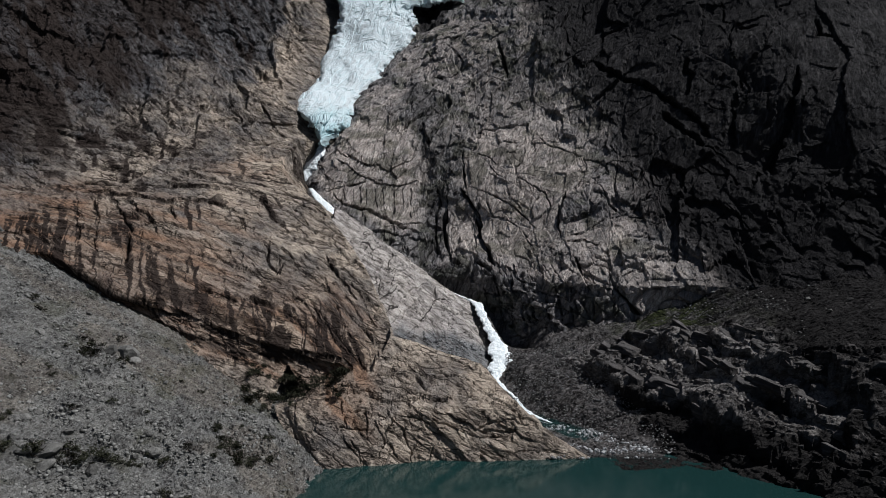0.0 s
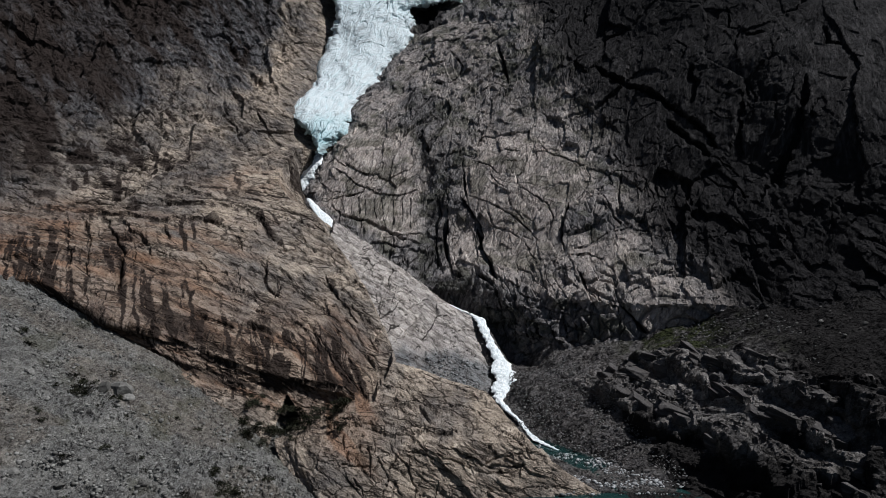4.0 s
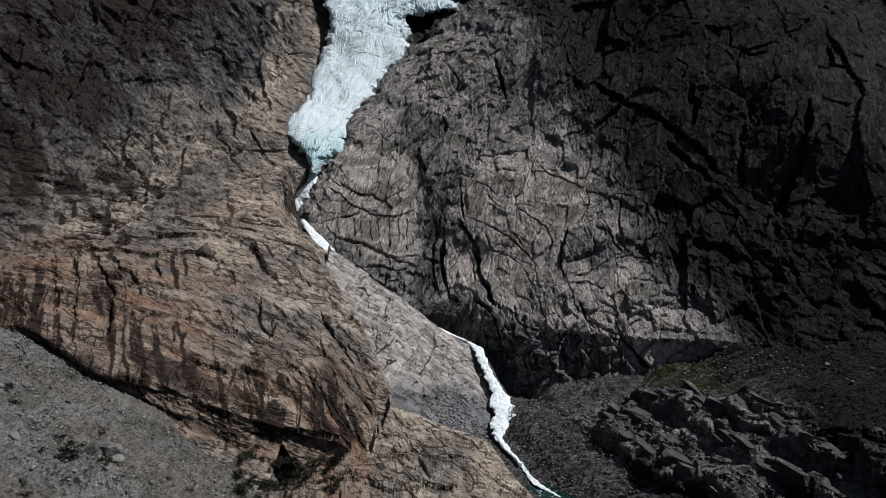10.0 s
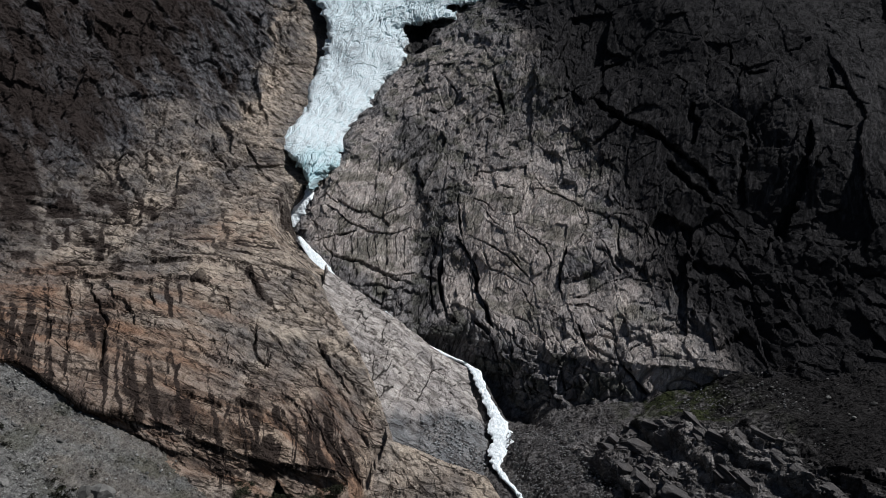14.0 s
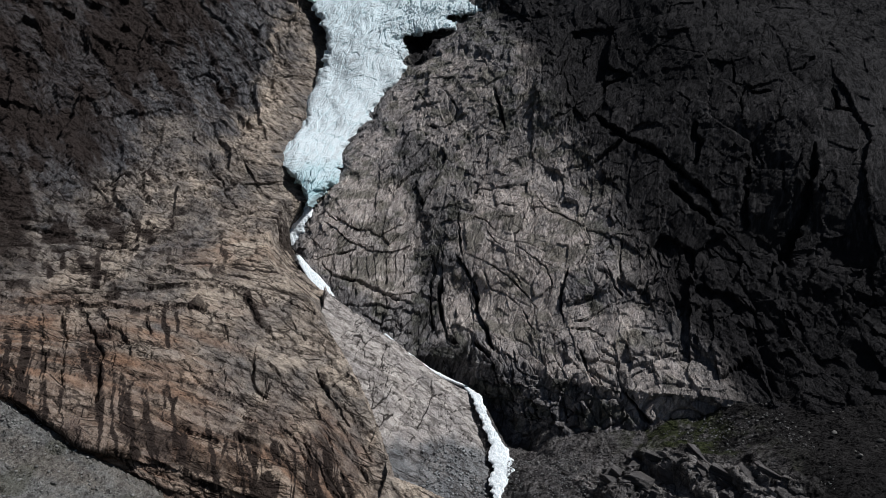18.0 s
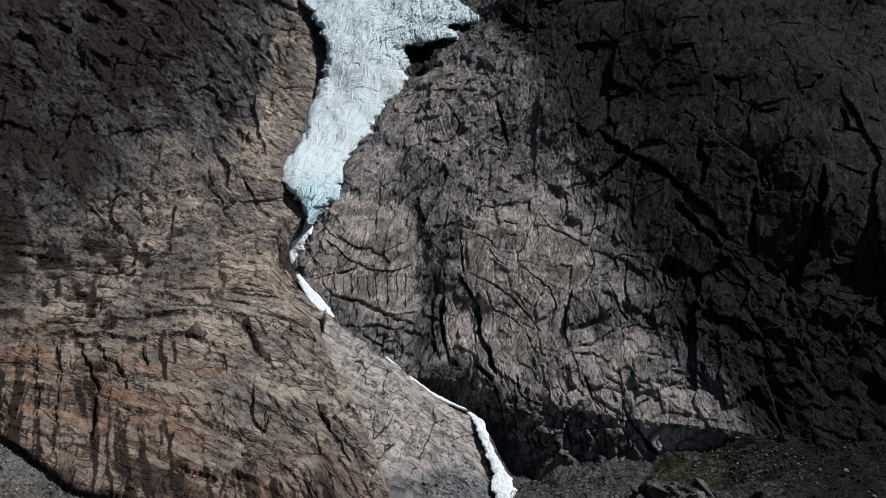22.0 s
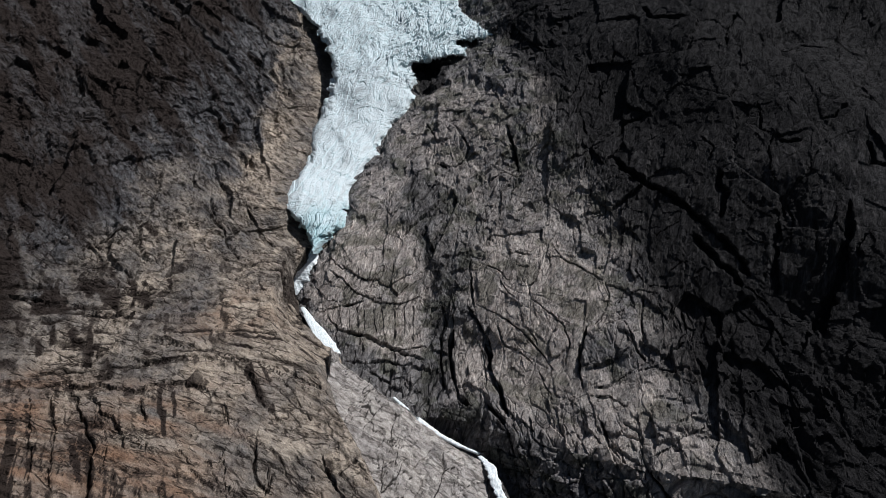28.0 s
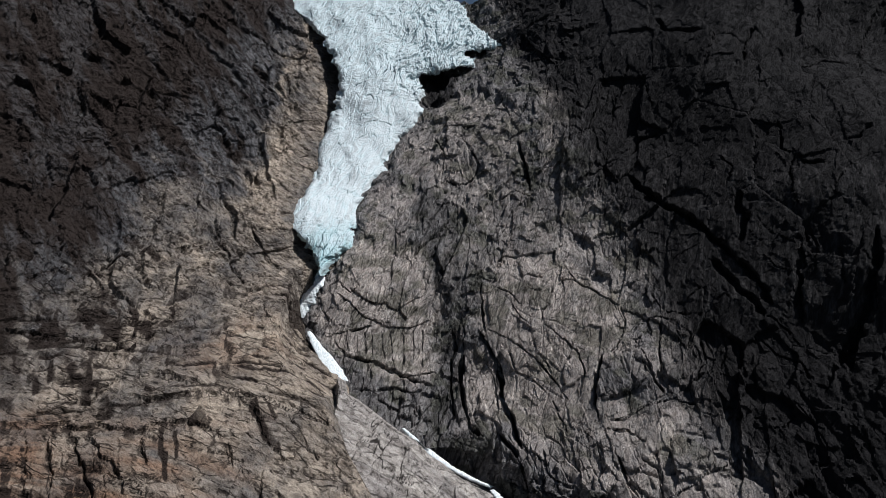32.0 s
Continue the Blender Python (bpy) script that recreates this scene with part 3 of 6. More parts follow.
cut(CLIFF, 1.1, 1.7, (17.6, 42.9), (18.6, 35.0))
cut(CLIFF, 1.2, 1.8, (-1.0, 49.0), (3.2, 40.7), (5.9, 32.9))
cut(CLIFF, 0.8, 1.3, (45.5, 53.0), (47.8, 49.0), (49.0, 45.2))
cut(CLIFF, 0.8, 1.3, (56.4, 62.6), (65.7, 64.2), (71.4, 61.2))
cut(CLIFF, 0.8, 1.3, (44.9, 61.9), (50.2, 59.9), (55.1, 57.0))
cut(CLIFF, 4.9, 5.5, (92.1, 174.6), (93.6, 165.9), (100.3, 158.8), (108.7, 151.8), (115.9, 143.7), (120.0, 137.7), (124.3, 129.8))
cut(CLIFF, 4.4, 5.5, (124.3, 129.8), (127.1, 125.2), (129.3, 118.7), (130.3, 110.8))
cut(CLIFF, 4.2, 5.3, (116.5, 130.7), (118.7, 122.5), (121.4, 117.3), (124.9, 112.3), (127.9, 108.2))
cut(CLIFF, 3.5, 4.5, (131.5, 163.0), (130.3, 154.6), (130.6, 148.6), (127.9, 138.0))
cut(CLIFF, 2.6, 3.5, (146.3, 144.7), (142.3, 129.0), (139.6, 118.9), (136.1, 105.7))
cut(CLIFF, 3.6, 4.7, (165.8, 140.9), (161.2, 128.8), (155.9, 117.0), (151.6, 110.1), (146.6, 101.0), (142.7, 93.3))
cut(CLIFF, 2.5, 3.3, (184.8, 174.2), (180.5, 164.0), (186.7, 161.3))
cut(CLIFF, 1.0, 1.5, (130.7, 182.0), (132.0, 174.9), (129.7, 168.0))
cut(CLIFF, 0.9, 1.5, (155.5, 182.6), (149.4, 170.5), (147.9, 158.6), (149.1, 155.0))
cut(CLIFF, 0.8, 1.3, (134.9, 149.7), (137.1, 142.5), (143.9, 137.6))
cut(CLIFF, 0.7, 1.2, (162.4, 148.9), (160.5, 136.1), (159.9, 130.7))
cut(CLIFF, 0.8, 1.3, (130.8, 142.9), (134.5, 138.5))
cut(CLIFF, 0.7, 1.2, (148.6, 147.2), (147.5, 136.6), (145.8, 126.4))
cut(CLIFF, 0.7, 1.2, (154.0, 138.9), (153.1, 128.9), (152.0, 121.6))
cut(CLIFF, 0.9, 1.4, (133.1, 131.8), (135.8, 127.8), (140.6, 126.5))
stain(CLIFF, 2.0, 0.9, (110.1, 189.3), (103.2, 163.6))
stain(CLIFF, 1.6, 0.9, (113.8, 188.7), (106.1, 156.8))
stain(CLIFF, 1.6, 0.9, (119.3, 186.0), (111.2, 153.2))
stain(CLIFF, 1.6, 0.9, (122.5, 180.0), (115.0, 149.8))
stain(CLIFF, 1.8, 0.9, (95.7, 154.2), (89.0, 132.5), (80.4, 109.8))
stain(CLIFF, 1.5, 0.9, (98.3, 147.7), (90.8, 123.7), (84.9, 109.9))
stain(CLIFF, 1.2, 0.9, (102.5, 144.4), (96.9, 126.6))
stain(CLIFF, 1.3, 0.9, (88.2, 167.9), (83.4, 145.0), (78.0, 123.6))
stain(CLIFF, 1.3, 0.9, (79.0, 164.8), (75.4, 142.0))
cut(CLIFF, 0.9, 1.5, (101.1, 126.6), (108.1, 132.3), (115.5, 136.4))
cut(CLIFF, 0.9, 1.4, (102.0, 111.6), (107.5, 115.6), (112.2, 117.1))
cut(CLIFF, 3.7, 4.8, (33.8, 195.5), (35.4, 184.5), (37.8, 174.3), (39.1, 166.1))
cut(CLIFF, 1.8, 2.5, (7.8, 193.1), (12.2, 182.8), (8.5, 172.2), (0.4, 168.3))
cut(CLIFF, 1.1, 1.7, (110.7, 241.1), (111.3, 227.4), (110.9, 214.7))
cut(CLIFF, 1.1, 1.7, (95.0, 225.4), (89.7, 209.4))
cut(CLIFF, 1.2, 1.7, (106.5, 245.7), (97.8, 225.2))
cut(CLIFF, 2.8, 3.7, (94.6, 185.4), (101.2, 195.6), (110.5, 198.8))
cut(CLIFF, 1.2, 1.8, (40.1, 214.4), (46.1, 229.6), (53.5, 253.4))
cut(CLIFF, 1.2, 1.7, (54.3, 222.0), (59.9, 238.6))
cut(CLIFF, 1.0, 1.6, (79.0, 205.5), (78.1, 190.8), (81.7, 183.3))
cut(CLIFF, 1.4, 2.0, (24.1, 276.4), (44.4, 264.0), (62.2, 262.8), (78.1, 258.2))
cut(CLIFF, 1.4, 2.0, (-19.2, 161.7), (-6.1, 172.9), (0.4, 168.3))
cut(CLIFF, 1.0, 1.5, (18.7, 157.7), (31.2, 164.7), (43.1, 161.3))
cut(CLIFF, 2.5, 3.3, (50.4, 290.3), (61.5, 300.1), (75.1, 307.8))
cut(CLIFF, 1.4, 2.0, (47.3, 281.8), (65.1, 277.0), (83.0, 279.1))
cut(CLIFF, 1.1, 1.7, (43.5, 224.7), (36.0, 207.1))
cut(CLIFF, 1.1, 1.7, (-13.2, 202.6), (-6.0, 188.6), (-9.4, 173.1))
cut(CLIFF, 1.2, 1.7, (-2.1, 210.2), (18.5, 207.3))
cut(CLIFF, 1.2, 1.7, (28.3, 234.5), (31.9, 212.2))
cut(CLIFF, 1.0, 1.6, (47.7, 187.4), (60.0, 186.5))
cut(CLIFF, 1.0, 1.6, (61.7, 167.6), (74.5, 174.0), (84.4, 180.6))
cut(CLIFF, 3.3, 4.3, (131.1, 281.0), (130.2, 265.9), (144.8, 258.4))
cut(CLIFF, 2.3, 3.1, (157.0, 236.2), (161.1, 249.4), (170.4, 261.5))
cut(CLIFF, 2.5, 3.3, (155.3, 177.1), (162.9, 175.8))
cut(CLIFF, 1.9, 2.7, (173.5, 186.0), (180.2, 187.1), (188.0, 193.0))
cut(CLIFF, 1.8, 2.5, (201.8, 229.8), (193.2, 232.7), (179.4, 227.3))
cut(CLIFF, 1.6, 2.3, (157.2, 199.6), (152.1, 183.6), (156.7, 178.5))
cut(CLIFF, 1.4, 2.1, (130.1, 219.5), (139.0, 217.6))
cut(CLIFF, 1.0, 1.5, (130.1, 181.8), (132.3, 175.2), (130.0, 170.2))
cut(CLIFF, 2.8, 3.7, (167.4, 147.2), (161.7, 133.4), (158.4, 124.4))
cut(CLIFF, 1.9, 2.6, (166.7, 131.3), (161.2, 122.5))
cut(CLIFF, 3.2, 4.1, (151.3, 110.1), (146.7, 102.6), (140.7, 94.0))
cut(CLIFF, 1.4, 2.0, (140.0, 94.1), (134.4, 83.1))
cut(CLIFF, 1.2, 1.8, (123.7, 110.6), (127.7, 107.3), (131.4, 104.1), (132.8, 97.1))
cut(CLIFF, 1.1, 1.6, (148.7, 74.1), (151.9, 82.8), (157.5, 88.2))
cut(CLIFF, 1.8, 2.5, (151.7, 75.2), (156.2, 79.4), (161.3, 82.6))
cut(CLIFF, 1.1, 1.7, (122.4, 99.2), (126.3, 93.5), (131.1, 92.0), (132.1, 85.6))
cut(CLIFF, 1.2, 1.7, (103.0, 98.7), (101.2, 88.9), (95.3, 81.0))
cut(CLIFF, 0.9, 1.5, (112.3, 111.6), (116.3, 114.3), (121.7, 110.8))
cut(CLIFF, 0.8, 1.3, (124.4, 78.4), (127.4, 73.7), (126.8, 67.1))
cut(CLIFF, 1.1, 1.6, (109.7, 68.8), (119.7, 71.3), (123.4, 76.0))
cut(CLIFF, 0.8, 1.3, (138.9, 76.1), (137.3, 69.6))
cut(SLAB, 0.8, 1.3, (-140.4, 83.5), (-135.3, 77.9), (-133.2, 74.3), (-129.4, 69.1), (-126.0, 64.2), (-122.6, 59.3))
cut(SLAB, 1.4, 2.0, (-132.0, 80.5), (-128.6, 75.8), (-125.1, 71.4), (-122.8, 67.2), (-120.1, 62.3), (-116.9, 57.4))
cut(SLAB, 2.0, 2.7, (-125.6, 80.3), (-122.0, 75.6), (-118.2, 71.9), (-113.6, 66.7), (-110.2, 61.7), (-107.6, 57.1), (-105.4, 52.4))
cut(SLAB, 0.7, 1.2, (-119.1, 77.3), (-116.7, 73.6), (-110.4, 66.5), (-106.6, 61.2))
cut(SLAB, 0.6, 1.0, (-110.2, 71.5), (-107.2, 66.8))
cut(SLAB, 1.2, 1.7, (-106.5, 75.9), (-103.8, 72.1), (-100.6, 69.0))
step(SLAB, 4.8, 2.0, (-137.9, 82.5), (-129.2, 82.3), (-121.6, 80.2), (-114.7, 79.4), (-108.9, 77.9), (-104.4, 78.7), (-95.7, 78.8), (-89.0, 76.2), (-84.3, 74.1), (-76.5, 73.5), (-66.7, 73.6))
step(SLAB, 5.0, 2.0, (-114.2, 82.9), (-111.1, 84.9), (-104.5, 85.4), (-97.5, 85.7), (-89.3, 84.5), (-82.4, 82.6), (-77.2, 80.0), (-69.8, 76.7))
cut(SLAB, 0.7, 1.2, (-137.8, 82.3), (-129.1, 82.1), (-121.1, 80.0), (-114.3, 79.2))
cut(SLAB, 0.5, 0.9, (-104.4, 78.7), (-95.6, 78.6), (-88.9, 76.0), (-83.3, 73.9))
cut(SLAB, 0.5, 0.9, (-114.2, 82.9), (-111.1, 84.9), (-104.5, 85.4), (-97.5, 85.7))
cut(SLAB, 0.6, 1.0, (-116.1, 73.6), (-108.5, 67.2), (-101.9, 65.2), (-94.0, 62.3))
cut(SLAB, 0.7, 1.1, (-92.8, 66.4), (-87.3, 61.9), (-81.7, 56.7), (-77.6, 54.9), (-72.9, 52.1))
cut(SLAB, 0.4, 0.9, (-82.2, 61.6), (-78.1, 58.1), (-73.9, 53.9), (-70.4, 51.4), (-65.8, 50.3), (-63.9, 47.6))
cut(SLAB, 0.9, 1.4, (-77.2, 62.1), (-73.1, 56.2), (-70.2, 52.9), (-67.2, 50.8))
cut(SLAB, 0.9, 1.5, (-81.5, 72.1), (-77.0, 67.2))
cut(SLAB, 0.6, 1.0, (-76.2, 68.2), (-70.7, 63.5), (-65.3, 59.4))
cut(SLAB, 0.8, 1.3, (-65.7, 59.8), (-64.7, 55.6), (-61.4, 52.2), (-58.9, 50.2))
cut(SLAB, 0.6, 1.1, (-59.9, 54.5), (-59.4, 50.2))
cut(SLAB, 0.5, 0.9, (-70.8, 82.0), (-66.1, 77.6), (-58.0, 72.9))
cut(SLAB, 0.7, 1.2, (-77.7, 81.0), (-70.7, 73.7), (-65.4, 69.6), (-60.0, 66.2))
stain(SLAB, 4.1, 0.9, (-95.4, 80.0), (-91.8, 78.3), (-87.1, 75.4))
stain(SLAB, 3.0, 0.9, (-123.5, 87.6), (-119.9, 83.5), (-117.3, 80.7))
stain(SLAB, 2.6, 0.9, (-133.6, 93.7), (-128.8, 89.3), (-124.6, 84.8))
stain(SLAB, 2.3, 0.9, (-78.1, 82.1), (-72.9, 76.8), (-67.5, 71.2))
stain(SLAB, 1.3, 0.9, (-102.6, 78.6), (-96.8, 69.2), (-93.7, 64.7))
stain(SLAB, 1.1, 0.9, (-98.1, 76.5), (-93.3, 69.0))
step(SLAB, 4.9, 2.0, (-154.4, 85.7), (-149.9, 85.6), (-144.6, 84.6), (-138.8, 82.4))
cut(SLAB, 0.5, 0.9, (-147.3, 77.9), (-142.2, 79.0), (-138.3, 79.8))
cut(SLAB, 0.4, 0.9, (-142.8, 69.8), (-136.3, 66.3), (-129.3, 62.2), (-123.5, 59.6))
cut(SLAB, 0.4, 0.9, (-140.3, 67.3), (-132.1, 62.4), (-123.9, 58.2))
step(SLAB, 4.9, 2.0, (-141.0, 67.4), (-130.5, 60.1), (-120.1, 56.6), (-110.3, 51.7), (-103.6, 49.8))
stain(SLAB, 3.1, 0.9, (-61.7, 45.6), (-59.2, 40.5), (-55.8, 36.0))
stain(SLAB, 2.1, 0.9, (-54.2, 40.1), (-52.5, 37.2), (-50.4, 33.8))
stain(SLAB, 1.0, 0.9, (-65.9, 43.8), (-61.5, 40.7))
cut(SLAB, 0.6, 1.1, (-65.2, 44.1), (-61.6, 41.2))
gash(SLAB, 3.2, 1.3, (-82.5, 38.7), (-74.0, 36.0), (-67.0, 32.9), (-58.8, 30.8), (-52.4, 29.4), (-45.8, 27.7), (-39.0, 25.5), (-33.3, 21.5), (-24.7, 20.9), (-17.0, 19.2))
cut(SLAB, 1.4, 2.0, (-83.0, 46.0), (-75.8, 43.4), (-68.9, 41.4))
cut(SLAB, 0.6, 1.0, (-38.9, 40.0), (-34.3, 34.1), (-30.7, 28.6), (-28.2, 23.6), (-24.4, 21.0))
cut(SLAB, 0.6, 1.1, (-35.9, 42.6), (-31.4, 37.9), (-27.2, 33.4), (-24.0, 30.8))
cut(SLAB, 0.6, 1.1, (-45.6, 39.2), (-39.5, 34.6), (-35.0, 29.1), (-30.3, 23.6))
cut(SLAB, 0.6, 1.1, (-53.8, 44.2), (-47.4, 39.4), (-40.5, 33.2))
cut(SLAB, 1.1, 1.6, (-46.6, 57.8), (-41.2, 50.7), (-36.5, 45.7), (-31.5, 40.5))
cut(SLAB, 0.5, 0.9, (-27.0, 32.0), (-22.9, 27.8), (-16.9, 27.7))
cut(SLAB, 0.5, 1.0, (-39.7, 52.2), (-32.5, 46.6))
cut(SLAB, 0.9, 1.4, (-39.9, 51.8), (-35.6, 53.3), (-31.4, 51.7))
cut(SLAB, 0.5, 1.0, (-78.0, 51.9), (-72.3, 50.0), (-64.8, 47.2), (-56.8, 44.1))
cut(SLAB, 0.4, 0.8, (-32.7, 45.4), (-26.9, 37.5), (-22.5, 31.6))
cut(SLAB, 0.4, 0.9, (-54.3, 58.2), (-46.9, 51.1), (-40.5, 43.0))
cut(SLAB, 0.4, 0.9, (-62.3, 60.4), (-55.2, 55.0), (-47.5, 46.6))
stain(SLAB, 0.9, 0.9, (-74.8, 35.7), (-74.0, 28.9), (-72.4, 26.2))
stain(SLAB, 0.9, 0.9, (-70.8, 32.9), (-69.2, 27.3), (-68.2, 24.6))
stain(SLAB, 0.9, 0.9, (-67.2, 32.3), (-66.2, 25.7))
stain(SLAB, 1.1, 0.9, (-67.3, 41.3), (-66.8, 36.2))
stain(SLAB, 0.9, 0.9, (-40.9, 33.5), (-37.2, 28.1), (-34.8, 24.4))
stain(SLAB, 0.7, 0.9, (-33.8, 31.5), (-30.8, 26.2), (-28.4, 21.9))
stain(SLAB, 1.0, 0.9, (-95.6, 56.2), (-91.0, 48.7))
stain(SLAB, 0.8, 0.9, (-90.8, 55.9), (-87.4, 49.8))
stain(SLAB, 0.8, 0.9, (-104.5, 61.3), (-99.0, 52.1))
stain(SLAB, 1.6, 0.9, (-107.6, 57.1), (-104.5, 51.2), (-103.5, 49.1))
stain(SLAB, 1.4, 0.9, (-117.5, 58.5), (-114.6, 53.4))
stain(SLAB, 1.2, 0.9, (-123.3, 60.3), (-119.3, 54.4))
cut(DOME, 0.6, 1.1, (-29.0, 40.8), (-23.4, 44.5), (-18.9, 41.5), (-12.2, 41.7), (-9.4, 43.2), (-5.8, 41.4))
cut(DOME, 0.6, 1.1, (-13.1, 37.6), (-10.6, 32.1), (-8.4, 30.7), (-6.6, 32.9))
cut(DOME, 0.5, 0.9, (-17.9, 31.1), (-15.0, 33.9), (-12.7, 35.0))
cut(DOME, 0.5, 0.9, (-21.1, 42.6), (-21.0, 37.2))
cut(DOME, 0.5, 1.0, (-24.1, 50.4), (-19.4, 47.8), (-14.3, 46.7))
cut(DOME, 1.3, 1.9, (-3.8, 40.7), (-3.1, 36.9))
cut(DOME, 0.5, 1.0, (-5.0, 45.4), (-0.0, 40.6), (4.8, 34.0))
cut(DOME, 0.5, 0.9, (-32.1, 48.1), (-27.4, 43.8), (-29.0, 40.8))
cut(DOME, 0.5, 1.0, (-0.2, 33.3), (4.5, 28.8), (9.2, 24.4))
cut(SLAB, 0.7, 1.2, (-9.1, 20.3), (-6.9, 18.0), (-4.9, 16.1))
cut(SLAB, 0.5, 0.9, (-17.5, 21.7), (-12.2, 20.4), (-6.6, 18.4))
cut(SLAB, 0.5, 0.9, (-27.4, 24.9), (-15.9, 22.8), (-5.3, 20.2), (10.2, 19.1))
cut(SLAB, 0.5, 0.9, (1.8, 24.9), (10.4, 20.7))
cut(SLAB, 0.4, 0.9, (-15.3, 18.2), (-5.2, 15.2), (1.7, 14.3))
step(SLAB, 3.1, 2.0, (-39.4, 16.6), (-32.0, 18.1), (-23.2, 16.8), (-14.9, 15.5), (-5.2, 15.2), (4.7, 14.4))
cut(SLAB, 0.6, 1.1, (-31.0, 15.9), (-29.2, 12.7))
cut(SLAB, 0.5, 1.0, (-34.8, 13.3), (-30.1, 12.9), (-22.4, 13.2), (-20.7, 12.2), (-15.7, 11.3))
cut(SLAB, 0.5, 1.0, (-22.5, 13.7), (-21.3, 11.0), (-21.7, 5.7))
cut(SLAB, 0.7, 1.2, (-10.5, 10.5), (-10.0, 7.3), (-8.8, 4.1), (-7.8, 0.1))
cut(SLAB, 0.5, 1.0, (-14.2, 5.6), (-12.4, 1.6))
cut(SLAB, 0.5, 1.0, (-2.5, 4.4), (-3.5, 1.2))
cut(SLAB, 0.5, 1.0, (-5.0, 10.3), (1.2, 8.7), (9.0, 6.5), (17.2, 5.4))
step(SLAB, 3.0, 2.0, (-0.3, 12.1), (9.1, 8.4), (20.2, 6.7), (26.7, 3.5))
cut(SLAB, 0.4, 0.9, (13.5, 1.9), (22.9, 1.4), (32.6, -0.4))
cut(SLAB, 0.4, 0.9, (9.1, 8.4), (17.2, 9.4), (25.5, 7.6))
cut(SLAB, 0.5, 1.0, (-26.2, 6.1), (-23.1, 3.5), (-22.7, 0.1))
cut(SLAB, 0.5, 1.0, (-18.9, 9.6), (-15.7, 5.7), (-16.9, 1.8))
cut(SLAB, 0.5, 1.0, (-32.6, 10.1), (-26.5, 8.6), (-20.4, 8.1))
cut(SLAB, 0.5, 1.0, (-28.4, 12.4), (-27.2, 8.7))
cut(SLAB, 0.5, 1.0, (-16.5, 15.0), (-14.4, 10.7), (-15.8, 6.9))
cut(SLAB, 0.4, 0.8, (10.0, 17.5), (17.6, 13.0), (23.6, 7.8))
cut(SLAB, 0.4, 0.8, (5.1, 19.9), (14.9, 16.3), (22.3, 11.9))
step(SLAB, 4.3, 2.0, (-161.7, 107.0), (-154.3, 107.1), (-145.2, 105.3), (-135.0, 101.1), (-124.7, 100.0), (-112.2, 98.5), (-92.8, 96.1))
cut(SLAB, 1.0, 1.5, (-161.7, 107.0), (-154.2, 106.9), (-145.1, 105.2))
cut(SLAB, 1.2, 1.8, (-138.2, 101.4), (-129.7, 100.2), (-122.0, 99.6))
stain(SLAB, 3.6, 0.9, (-145.0, 120.9), (-142.5, 118.6), (-138.7, 115.5))
stain(SLAB, 2.7, 0.9, (-144.0, 110.5), (-136.5, 106.7), (-129.3, 101.5))
stain(SLAB, 3.4, 0.9, (-125.5, 106.6), (-122.6, 104.1), (-120.0, 101.9))
stain(SLAB, 3.8, 0.9, (-147.9, 140.8), (-144.0, 136.8), (-140.0, 133.3))
stain(SLAB, 3.0, 0.9, (-140.2, 133.8), (-136.0, 131.3), (-132.2, 128.2))
stain(SLAB, 1.9, 0.9, (-149.2, 107.4), (-144.6, 101.2))
stain(SLAB, 1.9, 0.9, (-130.9, 104.1), (-126.4, 100.1))
stain(SLAB, 1.8, 0.9, (-120.6, 110.5), (-117.1, 106.5))
cut(SLAB, 1.6, 2.2, (-106.7, 144.3), (-102.0, 137.6), (-97.6, 130.3), (-94.4, 126.1), (-88.2, 122.6))
cut(SLAB, 1.7, 2.4, (-116.6, 167.7), (-111.7, 158.5))
cut(SLAB, 0.9, 1.4, (-108.0, 120.3), (-102.2, 116.4), (-93.9, 113.5))
cut(SLAB, 1.0, 1.5, (-147.6, 160.9), (-140.7, 157.0), (-133.6, 153.9))
cut(SLAB, 0.9, 1.5, (-125.7, 147.4), (-119.1, 140.3), (-111.3, 130.1))
cut(SLAB, 0.9, 1.4, (-117.5, 138.9), (-108.0, 125.3), (-100.0, 117.0))
cut(SLAB, 0.8, 1.4, (-118.2, 119.1), (-116.0, 113.7))
cut(SLAB, 1.1, 1.6, (-129.3, 111.2), (-123.9, 107.9), (-117.5, 106.3))
cut(SLAB, 0.9, 1.4, (-145.5, 153.6), (-139.3, 144.9))
cut(SLAB, 1.1, 1.6, (-87.7, 108.2), (-80.9, 102.1))
cut(SLAB, 0.7, 1.2, (-153.0, 129.5), (-146.5, 122.6), (-142.7, 117.8))
cut(SLAB, 0.8, 1.3, (-151.9, 120.9), (-146.7, 118.5), (-138.6, 113.9), (-129.1, 108.9))
cut(SLAB, 1.8, 2.5, (-83.4, 116.7), (-78.7, 110.6))
cut(SLAB, 0.7, 1.2, (-129.7, 128.6), (-123.1, 121.2), (-117.8, 114.3))
cut(SLAB, 0.7, 1.2, (-163.9, 138.7), (-156.8, 131.8), (-150.1, 122.9))
cut(SLAB, 0.8, 1.4, (-175.6, 152.6), (-166.0, 143.3), (-159.1, 134.1))
cut(SLAB, 0.9, 1.4, (-169.5, 164.0), (-158.7, 152.6), (-152.6, 143.7))
cut(SLAB, 0.8, 1.3, (-119.9, 160.4), (-111.4, 147.8), (-105.9, 143.4))
cut(SLAB, 2.1, 2.9, (-195.4, 275.8), (-187.5, 273.6), (-180.9, 267.2))
